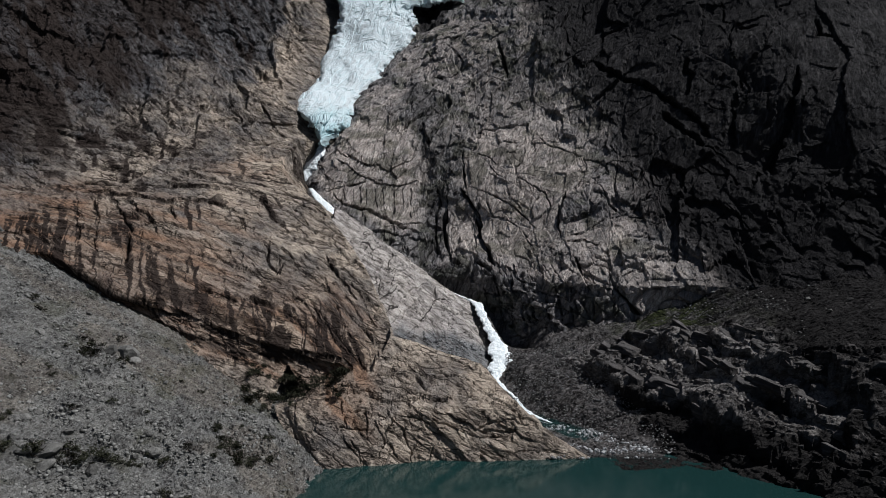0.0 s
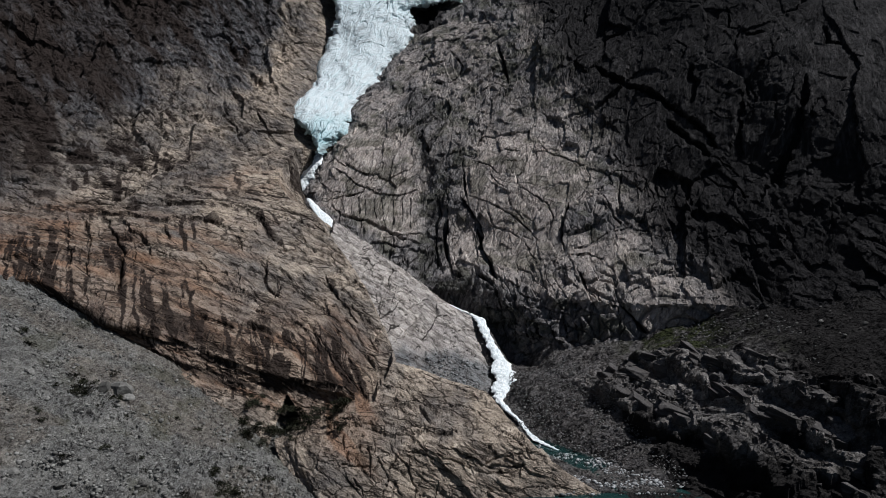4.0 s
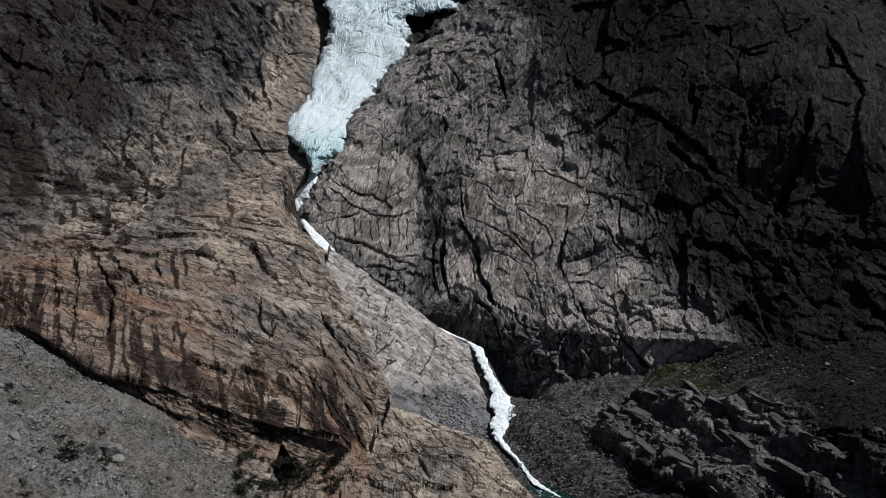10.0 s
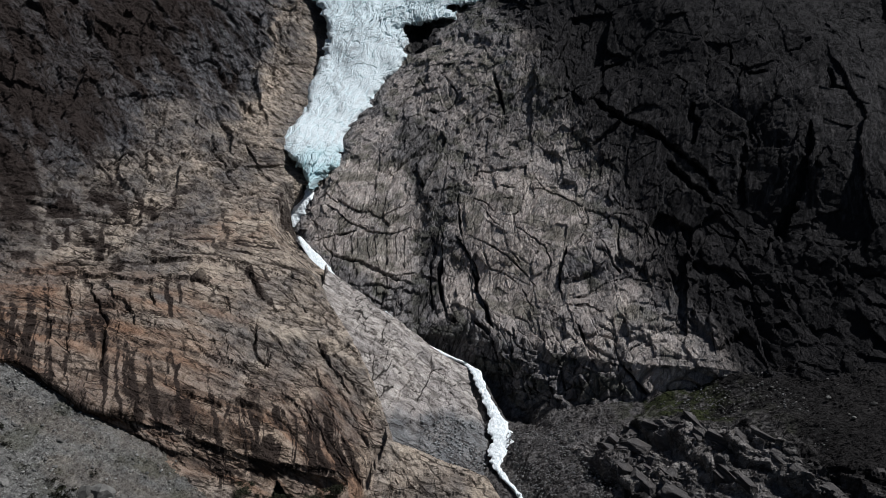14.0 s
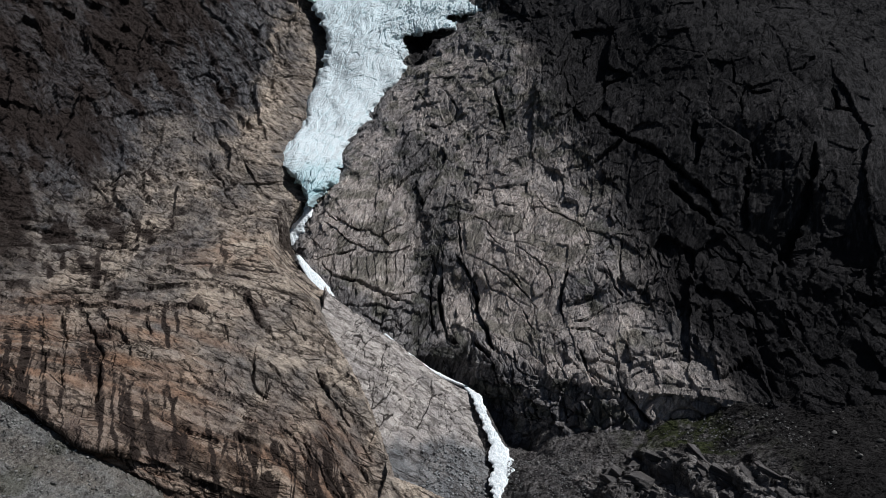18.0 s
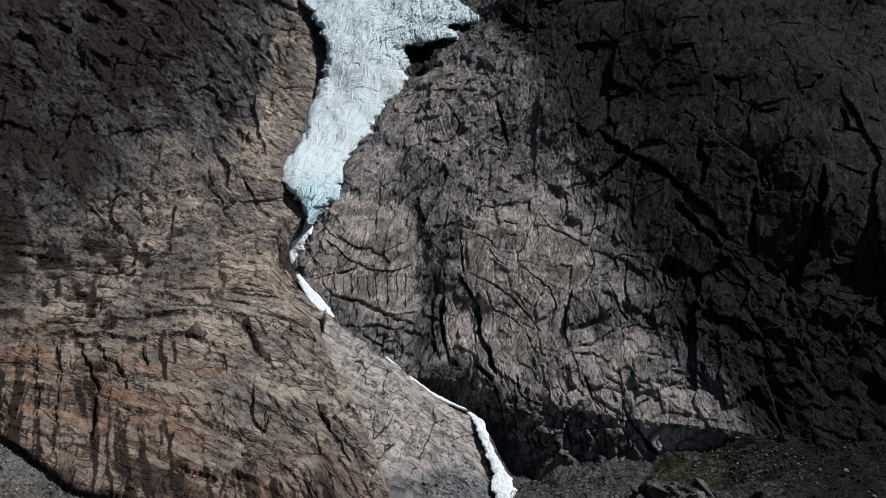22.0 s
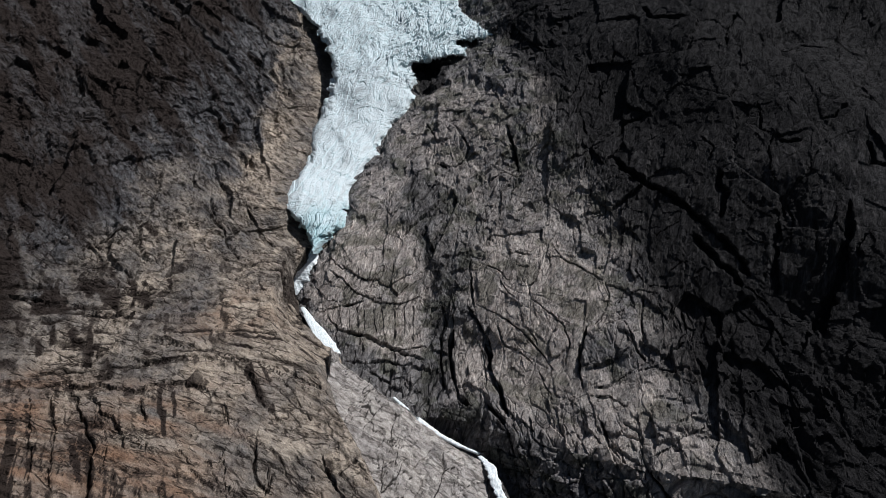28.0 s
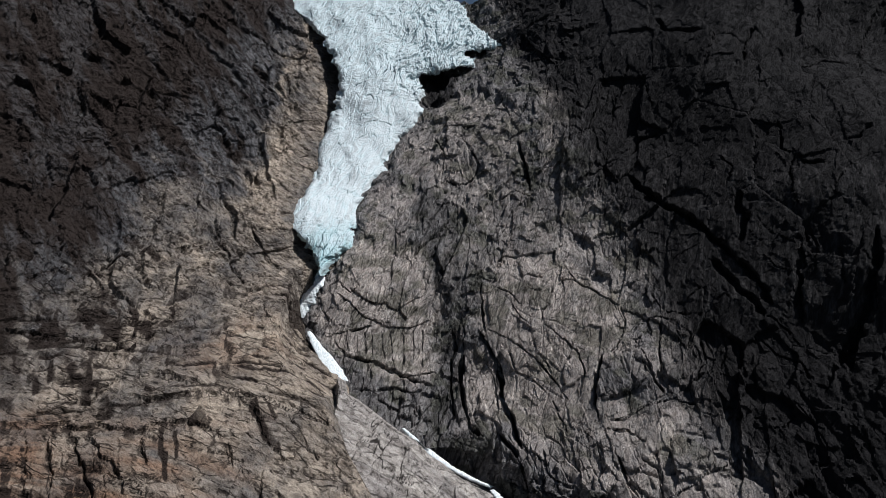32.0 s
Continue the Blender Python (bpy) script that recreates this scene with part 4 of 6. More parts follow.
cut(SLAB, 2.8, 3.7, (-170.4, 299.2), (-159.1, 292.0), (-146.7, 281.8), (-136.4, 277.8), (-128.8, 272.4), (-119.1, 271.5), (-107.4, 271.0))
cut(SLAB, 1.6, 2.2, (-181.7, 240.5), (-177.5, 243.9), (-171.8, 245.1))
cut(SLAB, 1.7, 2.4, (-172.9, 197.7), (-174.9, 204.6), (-174.4, 213.6))
cut(SLAB, 1.4, 2.1, (-166.2, 205.5), (-162.7, 209.9), (-155.8, 202.2))
gash(SLAB, 6.5, 1.3, (-147.7, 215.9), (-140.5, 211.9), (-133.9, 211.8))
stain(SLAB, 4.2, 0.9, (-137.6, 200.4), (-129.3, 190.4), (-122.2, 182.0))
stain(SLAB, 2.2, 0.9, (-133.0, 205.7), (-126.8, 195.0), (-122.4, 185.1))
cut(SLAB, 1.4, 2.1, (-126.2, 175.7), (-120.6, 176.5), (-116.5, 172.5))
cut(SLAB, 1.2, 1.7, (-168.1, 239.8), (-158.1, 229.8), (-147.7, 219.3))
cut(SLAB, 1.2, 1.8, (-170.0, 259.7), (-161.1, 247.8), (-155.6, 239.2))
cut(SLAB, 1.3, 1.8, (-162.3, 269.5), (-160.3, 253.4), (-159.0, 245.2))
cut(SLAB, 1.7, 2.4, (-120.6, 253.9), (-112.1, 237.5), (-102.0, 219.8))
cut(SLAB, 1.1, 1.6, (-215.2, 230.7), (-206.6, 224.2), (-200.7, 226.7))
cut(SLAB, 1.0, 1.5, (-202.0, 200.9), (-196.8, 199.1), (-191.0, 191.6))
cut(SLAB, 1.3, 1.9, (-179.6, 272.2), (-169.2, 259.0))
cut(SLAB, 1.0, 1.5, (-166.8, 178.3), (-160.9, 167.7))
cut(SLAB, 1.0, 1.6, (-154.4, 184.6), (-148.6, 184.1), (-146.6, 190.2))
cut(SLAB, 1.3, 1.9, (-129.8, 238.4), (-120.0, 232.2), (-107.0, 226.7))
cut(SLAB, 1.1, 1.7, (-178.7, 221.6), (-172.1, 219.9), (-163.5, 212.5))
cut(SLAB, 1.0, 1.6, (-195.9, 222.9), (-187.8, 209.8), (-183.6, 201.7))
cut(SLAB, 1.3, 1.9, (-202.9, 193.7), (-195.2, 189.4), (-188.7, 181.4))
cut(SLAB, 1.9, 2.6, (-188.9, 150.4), (-186.4, 153.7), (-184.9, 155.9))
cut(SLAB, 1.5, 2.2, (-148.0, 127.5), (-144.7, 131.7), (-140.9, 131.6))
cut(SLAB, 1.4, 2.0, (-195.5, 182.9), (-185.8, 175.3), (-185.5, 180.1))
cut(SLAB, 1.0, 1.5, (-148.0, 139.7), (-142.7, 139.5), (-135.1, 134.2))
cut(SLAB, 0.9, 1.4, (-162.2, 138.7), (-152.8, 131.3), (-145.4, 123.2))
gash(CLIFF, 10.5, 6.0, (-10.5, 263.0), (-13.8, 245.0), (-16.8, 228.2))
stain(SLAB, 2.2, 0.9, (-155.8, 102.1), (-152.6, 98.5), (-148.9, 94.2))
stain(SLAB, 2.1, 0.9, (-147.6, 94.9), (-144.4, 92.6), (-141.0, 89.3))
stain(SLAB, 2.2, 0.9, (-144.6, 98.2), (-142.0, 95.2), (-138.8, 92.0))
stain(SLAB, 2.2, 0.9, (-138.2, 97.0), (-135.2, 94.0), (-131.8, 90.3))
stain(SLAB, 2.4, 0.9, (-134.9, 97.4), (-130.0, 92.0), (-125.8, 87.2))
stain(SLAB, 1.9, 0.9, (-128.0, 91.9), (-126.0, 89.7), (-124.1, 87.3))
stain(SLAB, 2.4, 0.9, (-121.1, 95.8), (-119.6, 95.1), (-117.6, 94.3))
stain(SLAB, 3.1, 0.9, (-138.5, 110.8), (-131.7, 103.9), (-125.9, 100.0))
stain(SLAB, 3.2, 0.9, (-145.2, 119.2), (-140.9, 116.8), (-136.7, 115.4))
stain(SLAB, 2.3, 0.9, (-125.7, 107.2), (-123.5, 104.8), (-120.7, 102.1))
stain(SLAB, 3.3, 0.9, (-172.3, 137.4), (-169.4, 134.1), (-166.7, 131.3))
stain(SLAB, 3.7, 0.9, (-172.3, 129.2), (-168.3, 126.1), (-164.6, 122.8))
cut(SLAB, 0.8, 1.3, (-147.2, 115.5), (-137.4, 110.3), (-127.1, 107.2), (-117.4, 105.9), (-108.7, 105.2))
cut(SLAB, 0.9, 1.4, (-165.1, 108.8), (-156.2, 106.6), (-149.3, 104.3), (-133.3, 101.4), (-123.5, 99.5), (-110.6, 98.6))
cut(SLAB, 0.9, 1.4, (-159.5, 135.2), (-151.9, 127.8), (-145.2, 121.2))
cut(SLAB, 0.8, 1.4, (-164.3, 124.5), (-160.2, 127.2), (-154.1, 123.6))
cut(SLAB, 0.7, 1.2, (-89.7, 85.3), (-78.9, 83.0), (-72.1, 81.2), (-56.8, 76.5), (-41.1, 69.7))
cut(SLAB, 0.7, 1.2, (-69.6, 80.2), (-53.6, 74.5), (-40.0, 70.4))
stain(SLAB, 1.6, 0.9, (-78.1, 80.7), (-70.5, 74.5), (-62.5, 67.3))
stain(SLAB, 1.4, 0.9, (-71.8, 80.5), (-69.6, 78.4), (-66.8, 75.7))
cut(SLAB, 0.7, 1.2, (-58.1, 71.7), (-54.8, 68.4), (-51.0, 65.2))
cut(SLAB, 0.8, 1.3, (-67.5, 65.5), (-66.6, 61.4), (-65.0, 55.2))
cut(SLAB, 0.6, 1.1, (-61.1, 56.6), (-60.1, 52.3), (-60.6, 49.7))
stain(SLAB, 2.5, 0.9, (-44.5, 55.3), (-42.5, 53.7), (-40.7, 52.2))
stain(SLAB, 1.5, 0.9, (-37.0, 60.8), (-33.6, 61.9), (-29.6, 62.9))
cut(SLAB, 0.6, 1.1, (-138.5, 88.8), (-127.5, 86.6), (-116.2, 86.3), (-103.0, 83.3))
cut(SLAB, 0.6, 1.1, (-159.5, 97.8), (-153.1, 96.6), (-145.5, 94.1))
cut(SLAB, 0.6, 1.1, (-116.0, 91.4), (-106.6, 90.0), (-96.0, 86.5))
ridge(BENCH, 15, 6, (69.0, 267.7), (76.9, 257.5), (79.9, 244.3), (82.0, 233.1), (84.8, 223.0))
ridge(BENCH, 14, 8, (51.7, 257.8), (56.6, 247.0), (61.2, 234.0), (66.2, 221.9), (71.1, 214.8), (77.4, 215.2), (79.5, 205.0), (80.9, 192.5), (82.9, 186.4))
ridge(BENCH, 15, 7, (90.7, 238.6), (93.8, 227.1), (97.9, 219.7), (100.2, 209.6), (103.1, 201.9), (106.2, 192.7), (109.4, 184.8), (109.5, 173.2))
ridge(BENCH, 12, 6, (85.4, 224.7), (88.4, 210.0), (93.0, 201.6), (96.9, 193.0), (100.5, 185.1), (104.2, 178.6), (105.4, 171.1))
ridge(BENCH, 10, 6, (79.0, 191.7), (84.0, 185.5), (89.8, 178.9), (91.6, 171.5), (94.0, 165.9))
ridge(BENCH, 8, 5, (58.2, 258.4), (62.3, 249.7), (66.8, 243.8), (70.4, 229.6))


def carve(d, x, z, marks, wander=1.0):
    """Works the marks into the relief d of a wall given by its points x, z."""
    wx, wz = x + wander * fbm(x / 6, z / 6, 4, 201, 0.6), z + wander * fbm(x / 6, z / 6, 4, 202, 0.6)
    for kind, wide, deep, run in marks:
        if kind not in ("cut", "gash", "step", "ridge"):
            continue
        pad = wide * (2.5 if kind == "cut" else 3) + 3
        xs, zz = [p[0] for p in run], [p[1] for p in run]
        near = np.nonzero((x > min(xs) - pad) & (x < max(xs) + pad) & (z > min(zz) - pad) & (z < max(zz) + pad))[0]
        if not len(near):
            continue
        dist, side, share = to_line(wx[near], wz[near], run)
        fade = ramp(share, -0.02, 0.1) * ramp(1.02 - share, 0, 0.12)
        w = max(0.4 * wide, 0.26) * (0.4 + 0.6 * fade) * (1 + 0.5 * grain(x[near] / 3, z[near] / 3, 203)) * (1.1 - (0.75 if wide < 2.4 else 0.25) * ramp(fbm(x[near] / 8, z[near] / 8, 2, 217), 0.35, -0.3))
        if kind == "cut":
            d[near] -= 0.9 * deep * fade * (1 - ramp(dist, w * 0.3, w))
            # the rock beside a joint stands proud on its upper side
            d[near] += np.where(side > 0, 0.12 * deep * np.exp(-dist / (1.2 + wide)) * fade * ramp(dist, w * 0.5, w), 0)
        elif kind == "gash":
            d[near] -= deep * fade * (1 - ramp(dist + 0.25 * wide * grain(x[near] / 5, z[near] / 5, 204), wide * 0.15, wide * 0.75))
        elif kind == "step":
            low = side < 0 if deep > 0 else side > 0
            d[near] -= np.where(low, 0.55 * abs(deep) * np.exp(-dist / (0.5 * wide)) * fade, 0)
        else:
            rise = ramp(side * dist, -0.7, 0.7)
            broken = 0.75 + facets(x[near], z[near], 215, 11, 9, 0.45, 0.03)[0]
            d[near] += 0.6 * fade * deep * broken * (rise * ramp(dist, 1.3 * wide, 0.1 * wide) - 0.3 * (1 - rise) * np.exp(-dist / 4))
    return d


def seeps(g, x, z, marks, down):
    """Adds the dark water marks, drawn and hanging below ledges, and darkens the cuts, painting shade into wide ones.
    """
    wx = x + 0.6 * fbm(x / 4, z / 9, 3, 205)
    s = x + down * z
    comb = ramp(fbm(s / 1.1, z / 22, 3, 206) + 0.35 * fbm(s / 6, z / 20, 2, 207), 0.12, 0.5)
    for kind, wide, deep, run in marks:
        if kind not in ("stain", "step", "cut"):
            continue
        pad = wide * 2 + 3
        xs, zz = [p[0] for p in run], [p[1] for p in run]
        near = np.nonzero((x > min(xs) - pad) & (x < max(xs) + pad) & (z > min(zz) - pad) & (z < max(zz) + pad))[0]
        if not len(near):
            continue
        dist, side, share = to_line(wx[near], z[near], run)
        fade = ramp(share, -0.02, 0.08) * ramp(1.02 - share, 0, 0.2)
        if kind == "cut":
            # dark joint lines; in the widest cuts this is overhang shade put into colour
            w = max(0.3 * wide, 0.2) * (0.3 + 0.7 * fade) * (1 + 0.6 * grain(x[near] / 3, z[near] / 3, 203)) * (1.1 - (0.75 if wide < 2.4 else 0.25) * ramp(fbm(x[near] / 8, z[near] / 8, 2, 217), 0.35, -0.3))
            add = 0.85 * (1 - ramp(dist, w * 0.4, w + 0.1)) * ramp(fade, 0, 0.4)
        elif kind == "stain":
            w = wide * 0.6 * (1 + 0.5 * grain(x[near] / 1.2, z[near] / 6, 208))
            add = deep * (1 - ramp(dist, w * 0.4, w)) * fade * (0.8 + 0.4 * comb[near])
        else:
            add = np.where(side < 0, 0.75 * comb[near] * ramp(dist, wide * 1.4, 0.3), 0) * fade
        g[near] = np.maximum(g[near], add)
    return g


def patches(x, z, marks, kind):
    """How strongly the drawn patches of one kind cover the wall, with frayed edges."""
    wx = x + 4 * fbm(x / 13, z / 13, 5, 211, 0.65)
    wz = z + 4 * fbm(x / 13, z / 13, 5, 212, 0.65)
    out = np.zeros(x.shape)
    for k, _, strong, run in marks:
        if k != kind:
            continue
        xs, zz = [p[0] for p in run], [p[1] for p in run]
        near = np.nonzero((x > min(xs) - 12) & (x < max(xs) + 12) & (z > min(zz) - 12) & (z < max(zz) + 12))[0]
        if not len(near):
            continue
        px, pz = wx[near], wz[near]
        within = np.zeros(px.shape, bool)
        for (ax, az), (bx, bz) in zip(run, run[1:] + run[:1]):
            if az != bz:
                within ^= ((az > pz) != (bz > pz)) & (px < (bx - ax) * (pz - az) / (bz - az) + ax)
        dist, _, _ = to_line(px, pz, run + run[:1])
        out[near] = np.maximum(out[near], strong * ramp(np.where(within, dist, -dist), *((-7, 4) if kind == "pale" else (-3.5, 3))))
    return out


def ledges(lev, run, seed, period, wander=0.5, share=0.0):
    """Long broken joints that follow the levels of lev: the crack itself and the depth below it."""
    q = lev / period + wander * fbm(run / (period * 7), lev / (period * 4), 4, seed, 0.45)
    k = np.floor(q + 0.5)
    gate = ramp(fbm(run / (period * 3.5), k * 7.31, 3, seed + 1), share - 0.05, share + 0.2)
    off = (q - k) * period
    return gate * (1 - ramp(np.abs(off), 0.1, 0.75)), gate * (off < 0), -off


def slab_levels(x, z):
    return z + (0.36 - 0.26 * ramp(z, 58, 95) + 0.3 * ramp(x, -70, -30)) * (x + 60), x + 0.62 * z


def slab_joints(x, z):
    lev, steep = slab_levels(x, z)
    l1, under1, deep1 = ledges(lev, x, 601, 9.0, 0.5, 0.0)
    l2, under2, deep2 = ledges(lev, x, 611, 3.4, 0.6, 0.12)
    l3, _, _ = ledges(lev + 0.2 * x, x, 631, 1.5, 0.8, 0.2)
    s1, _, _ = ledges(steep, z, 621, 8.0, 0.5, 0.18)
    s2, _, _ = ledges(steep + 0.25 * z, z, 641, 3.0, 0.6, 0.3)
    calm = 1 - 0.8 * ramp(z + 0.25 * (x + 120), 95, 125) * ramp(-x, 92, 104) - 0.75 * ramp(z, 26, 20) * ramp(x, -66, -54)
    calm = (0.5 + 0.45 * ramp(z, 76, 88) * ramp(z, 125, 112)) * calm
    l1, l2, l3, s1, s2 = l1 * calm, l2 * calm, l3 * calm, 0.4 * s1 * calm, 0.5 * s2 * calm
    return l1, l2, l3, s1, s2, under1 * np.exp(-deep1 / 2.2), under2 * np.exp(-deep2 / 0.9)


def dome_joints(x, z):
    """Open curved joints of the pale dome."""
    wx, wz = x + 2 * fbm(x / 8, z / 8, 3, 681), z + 2 * fbm(x / 8, z / 8, 3, 682)
    _, e = facets(wx + 0.6 * wz, wz - 0.3 * wx, 683, 10, 6, 0, 0)
    _, e2 = facets(wx, wz, 684, 3.6, 3.0, 0, 0)
    gate = ramp(fbm(x / 10, z / 10, 3, 685), -0.2, 0.2)
    return np.maximum(gate * (1 - ramp(e, 0.008, 0.04)), 0.6 * ramp(fbm(x / 9, z / 9, 3, 686), 0.05, 0.35) * (1 - ramp(e2, 0.012, 0.07)))


def relief_dome(x, z):
    return carve(0.6 * relief_slab(x, z) - 0.6 * dome_joints(x, z), x, z, DOME)


def outcrop(x, z):
    """Open joints of the low outcrop at the shore."""
    low = ramp(z, 24, 19) * ramp(x, -66, -54) * ramp(x, 6, -6)
    _, e = facets(x + 1.2 * fbm(x / 5, z / 5, 3, 661), z + 0.3 * x, 662, 7.0, 4.0, 0, 0)
    _, e2 = facets(x + 1.2 * fbm(x / 5, z / 5, 3, 663), z, 664, 2.6, 2.0, 0, 0)
    return low * np.maximum(1 - ramp(e, 0.015, 0.06), 0.6 * (1 - ramp(e2, 0.04, 0.12)) * ramp(fbm(x / 9, z / 9, 2, 665), 0.1, 0.4))


def foliation(x, z):
    """Steep parallel joints of the high flank."""
    lay, run = x * 0.82 + z * 0.57 + 2 * fbm(x / 25, z / 25, 2, 671), x * 0.57 - z * 0.82
    up = ramp(z + 0.25 * (x + 120), 92, 125) * ramp(-x, 96, 108)
    k1, _, _ = ledges(lay, run, 672, 7.0, 0.5, 0.05)
    k2, _, _ = ledges(lay + 0.15 * run, run, 674, 2.4, 0.6, 0.1)
    k3, _, _ = ledges(lay - 0.8 * run, lay, 676, 9.0, 0.5, 0.15)
    return up * np.maximum.reduce([0.6 * k1, 0.55 * k2, 0.35 * k3])


def relief_slab(x, z):
    wx, wz = x + 4 * fbm(x / 45, z / 45, 3, 3) + 0.35 * fbm(x / 4, z / 4, 2, 5), z + 4 * fbm(x / 45, z / 45, 3, 4) + 0.35 * fbm(x / 4, z / 4, 2, 6)
    lev, steep = slab_levels(wx, wz)
    f1, e1 = facets(steep, lev, 41, 34, 9, 0.55, 0.05)
    f2, e2 = facets(steep, lev, 43, 14, 3.2, 0.2, 0.07)
    f3, _ = facets(steep, lev, 45, 5.2, 1.2, 0.1, 0.12)
    rough = 0.35 + 0.65 * ramp(fbm(x / 30, z / 30, 3, 10), -0.3, 0.5) + 0.5 * ramp(z, 80, 105)
    l1, l2, l3, s1, s2, u1, u2 = slab_joints(x, z)
    d = 1.3 * fbm(x / 34, z / 26, 3, 11) + f1 + rough * (f2 + f3)
    d = d - 1.3 * l1 - 0.7 * rough * l2 - 0.3 * l3 - 1.2 * s1 - 0.55 * rough * s2 - 0.5 * u1 - 0.2 * u2 - 0.45 * outcrop(x, z)
    up = ramp(z + 0.2 * (x + 120), 100, 125) * ramp(-x, 96, 112)
    a2, b2 = wx * 0.57 - wz * 0.82, wx * 0.82 + wz * 0.57
    g1, h1 = facets(a2, b2, 51, 46, 11, 1.8, 0.13)
    g2, h2 = facets(a2, b2, 52, 17, 3.6, 0.7, 0.2)
    g3, _ = facets(a2, b2, 57, 6, 1.4, 0.28, 0.26)
    d = d + up * (g1 + g2 + g3 - 0.4 * (1 - ramp(h2, 0, 0.05))) - 1.2 * foliation(x, z)
    f4, e4 = facets(x, z, 47, 1.5, 1.3, 0.08, 0.22)
    d = d + f4 * (0.4 + rough) + 0.2 * rough * fbm(x / 16, lev / 1.4, 4, 21)
    return carve(d, x, z, SLAB, 0.6)


def cliff_joints(x, z):
    up = x - 0.3 * z + 2 * fbm(x / 20, z / 20, 2, 651)
    j1, _, _ = ledges(up, z, 652, 9.0, 0.8, 0.12)
    j2, u2, deep = ledges(z + 0.2 * x + 6 * fbm(x / 40, z / 40, 3, 657), x, 654, 11.0, 0.9, 0.25)
    j3, _, _ = ledges(up + 0.5 * z, z, 656, 5.0, 0.8, 0.28)
    # beds bent over a fold at the cliff's foot
    fold = np.hypot((x - 92) / 1.7, z - 36)
    arch = np.exp(-((x - 90) / 26) ** 2 - ((z - 50) / 16) ** 2)
    j4, _, _ = ledges(fold, x, 658, 4.2, 0.3, -0.15)
    some = (0.3 + 0.7 * ramp(fbm(x / 30, z / 30, 3, 659), -0.2, 0.3)) * (1 - 0.6 * ramp(x, 70, 105) * ramp(z, 64, 84))
    return np.maximum.reduce([0.5 * some * j1, 0.4 * some * j2, 0.4 * some * j3, ramp(arch, 0.15, 0.5) * j4])


def relief_cliff(x, z):
    wx, wz = x + 2.2 * fbm(x / 40, z / 40, 3, 53) + 0.5 * fbm(x / 3, z / 3, 2, 55), z + 2.2 * fbm(x / 40, z / 40, 3, 54) + 0.5 * fbm(x / 3, z / 3, 2, 56)
    smooth = np.clip(1.25 * patches(x, z, CLIFF, "pale"), 0, 1)
    rough = (1.15 - 0.85 * smooth) * (1 - 0.68 * ramp(x, 72, 110) * ramp(z, 78, 104))
    up = wx - 0.35 * wz
    f1, e1 = facets(up, wz, 71, 26, 48, 1.5, 0.07)
    f2, e2 = facets(up, wz, 73, 10, 20, 0.8, 0.16)
    f3, e3 = facets(up + 0.2 * wz, wz, 74, 4, 7, 0.3, 0.24)
    f4, e4 = facets(x, z, 76, 1.7, 2.2, 0.12, 0.3)
    d = 2.4 * fbm(x / 50, z / 50, 3, 61) + (1 - 0.85 * smooth) * (f1 - 0.5 * (1 - ramp(e1, 0, 0.02))) + rough * (f2 - 0.35 * (1 - ramp(e2, 0, 0.03)) + f3 + 0.7 * f4)
    low = ramp(z, 64, 48) * ramp(x, 12, 25) * ramp(x, 82, 70)
    col, ec = facets(wx + 0.25 * wz, wz, 78, 5.0, 6.5, 1.1, 0.22)
    d = d + low * (col - 1.6 * (1 - ramp(ec, 0, 0.1))) - 0.9 * (0.4 + rough) * cliff_joints(x, z)
    return carve(d, x, z, CLIFF, 0.7)


NU, NV = 1250, 760
v = np.linspace(0, 1, NV)
zs = -3 + 350 * (0.55 * v + 0.45 * v ** 2)
Z = np.repeat(zs[:, None], NU, 1)
X = np.linspace(-1, 1, NU)[None, :] * (160 + 0.66 * np.maximum(Z, 0))

left, right = ice_edges(Z)
under_ice = ramp(np.minimum(X - left, right - X), 6, 12) * ramp(Z, 120, 128)
# the front slab ends in a crest, behind which it falls away again
top = spur_crest(X)
over = np.where(Z > 122, 0, np.maximum(Z - top, 0))
yf = front_slab(X, np.where(over > 0, top, Z)) + np.interp(X, [-52, -42], [3.2, 1.1]) * over
Zf = np.where(over > 0, top - np.interp(X, [-52, -42], [0.3, 0.75]) * over, Z)
top2 = dome_crest(X)
over2 = np.maximum(Z - top2, 0)
yp, yc = pale_slab(X, np.minimum(Z, top2)) + 1.3 * over2, cliff(X, Z)
Zp = np.where(over2 > 0, top2 - 0.42 * over2, Z)
behind = np.where(over2 > 0, yc, np.minimum(yp, yc))
lowest = np.where(over > 0, behind, np.minimum(yf, behind))
keeps = {"rock_slab": np.where(over > 0, over < 26, yf < lowest + 6) & (Zf > -4) & ((Z < 122) | (X < right)), "rock_dome": np.where(over2 > 0, over2 < 20, (yp < lowest + 120) & (yp < yc + 6)) & (X > -53) & (X < 32) & (Z > 14 - 1.1 * (X + 12)), "cliff": yc < lowest + 130}


def tones(*layers):
    return np.stack([np.clip(l, 0, 1) for l in layers], 2)


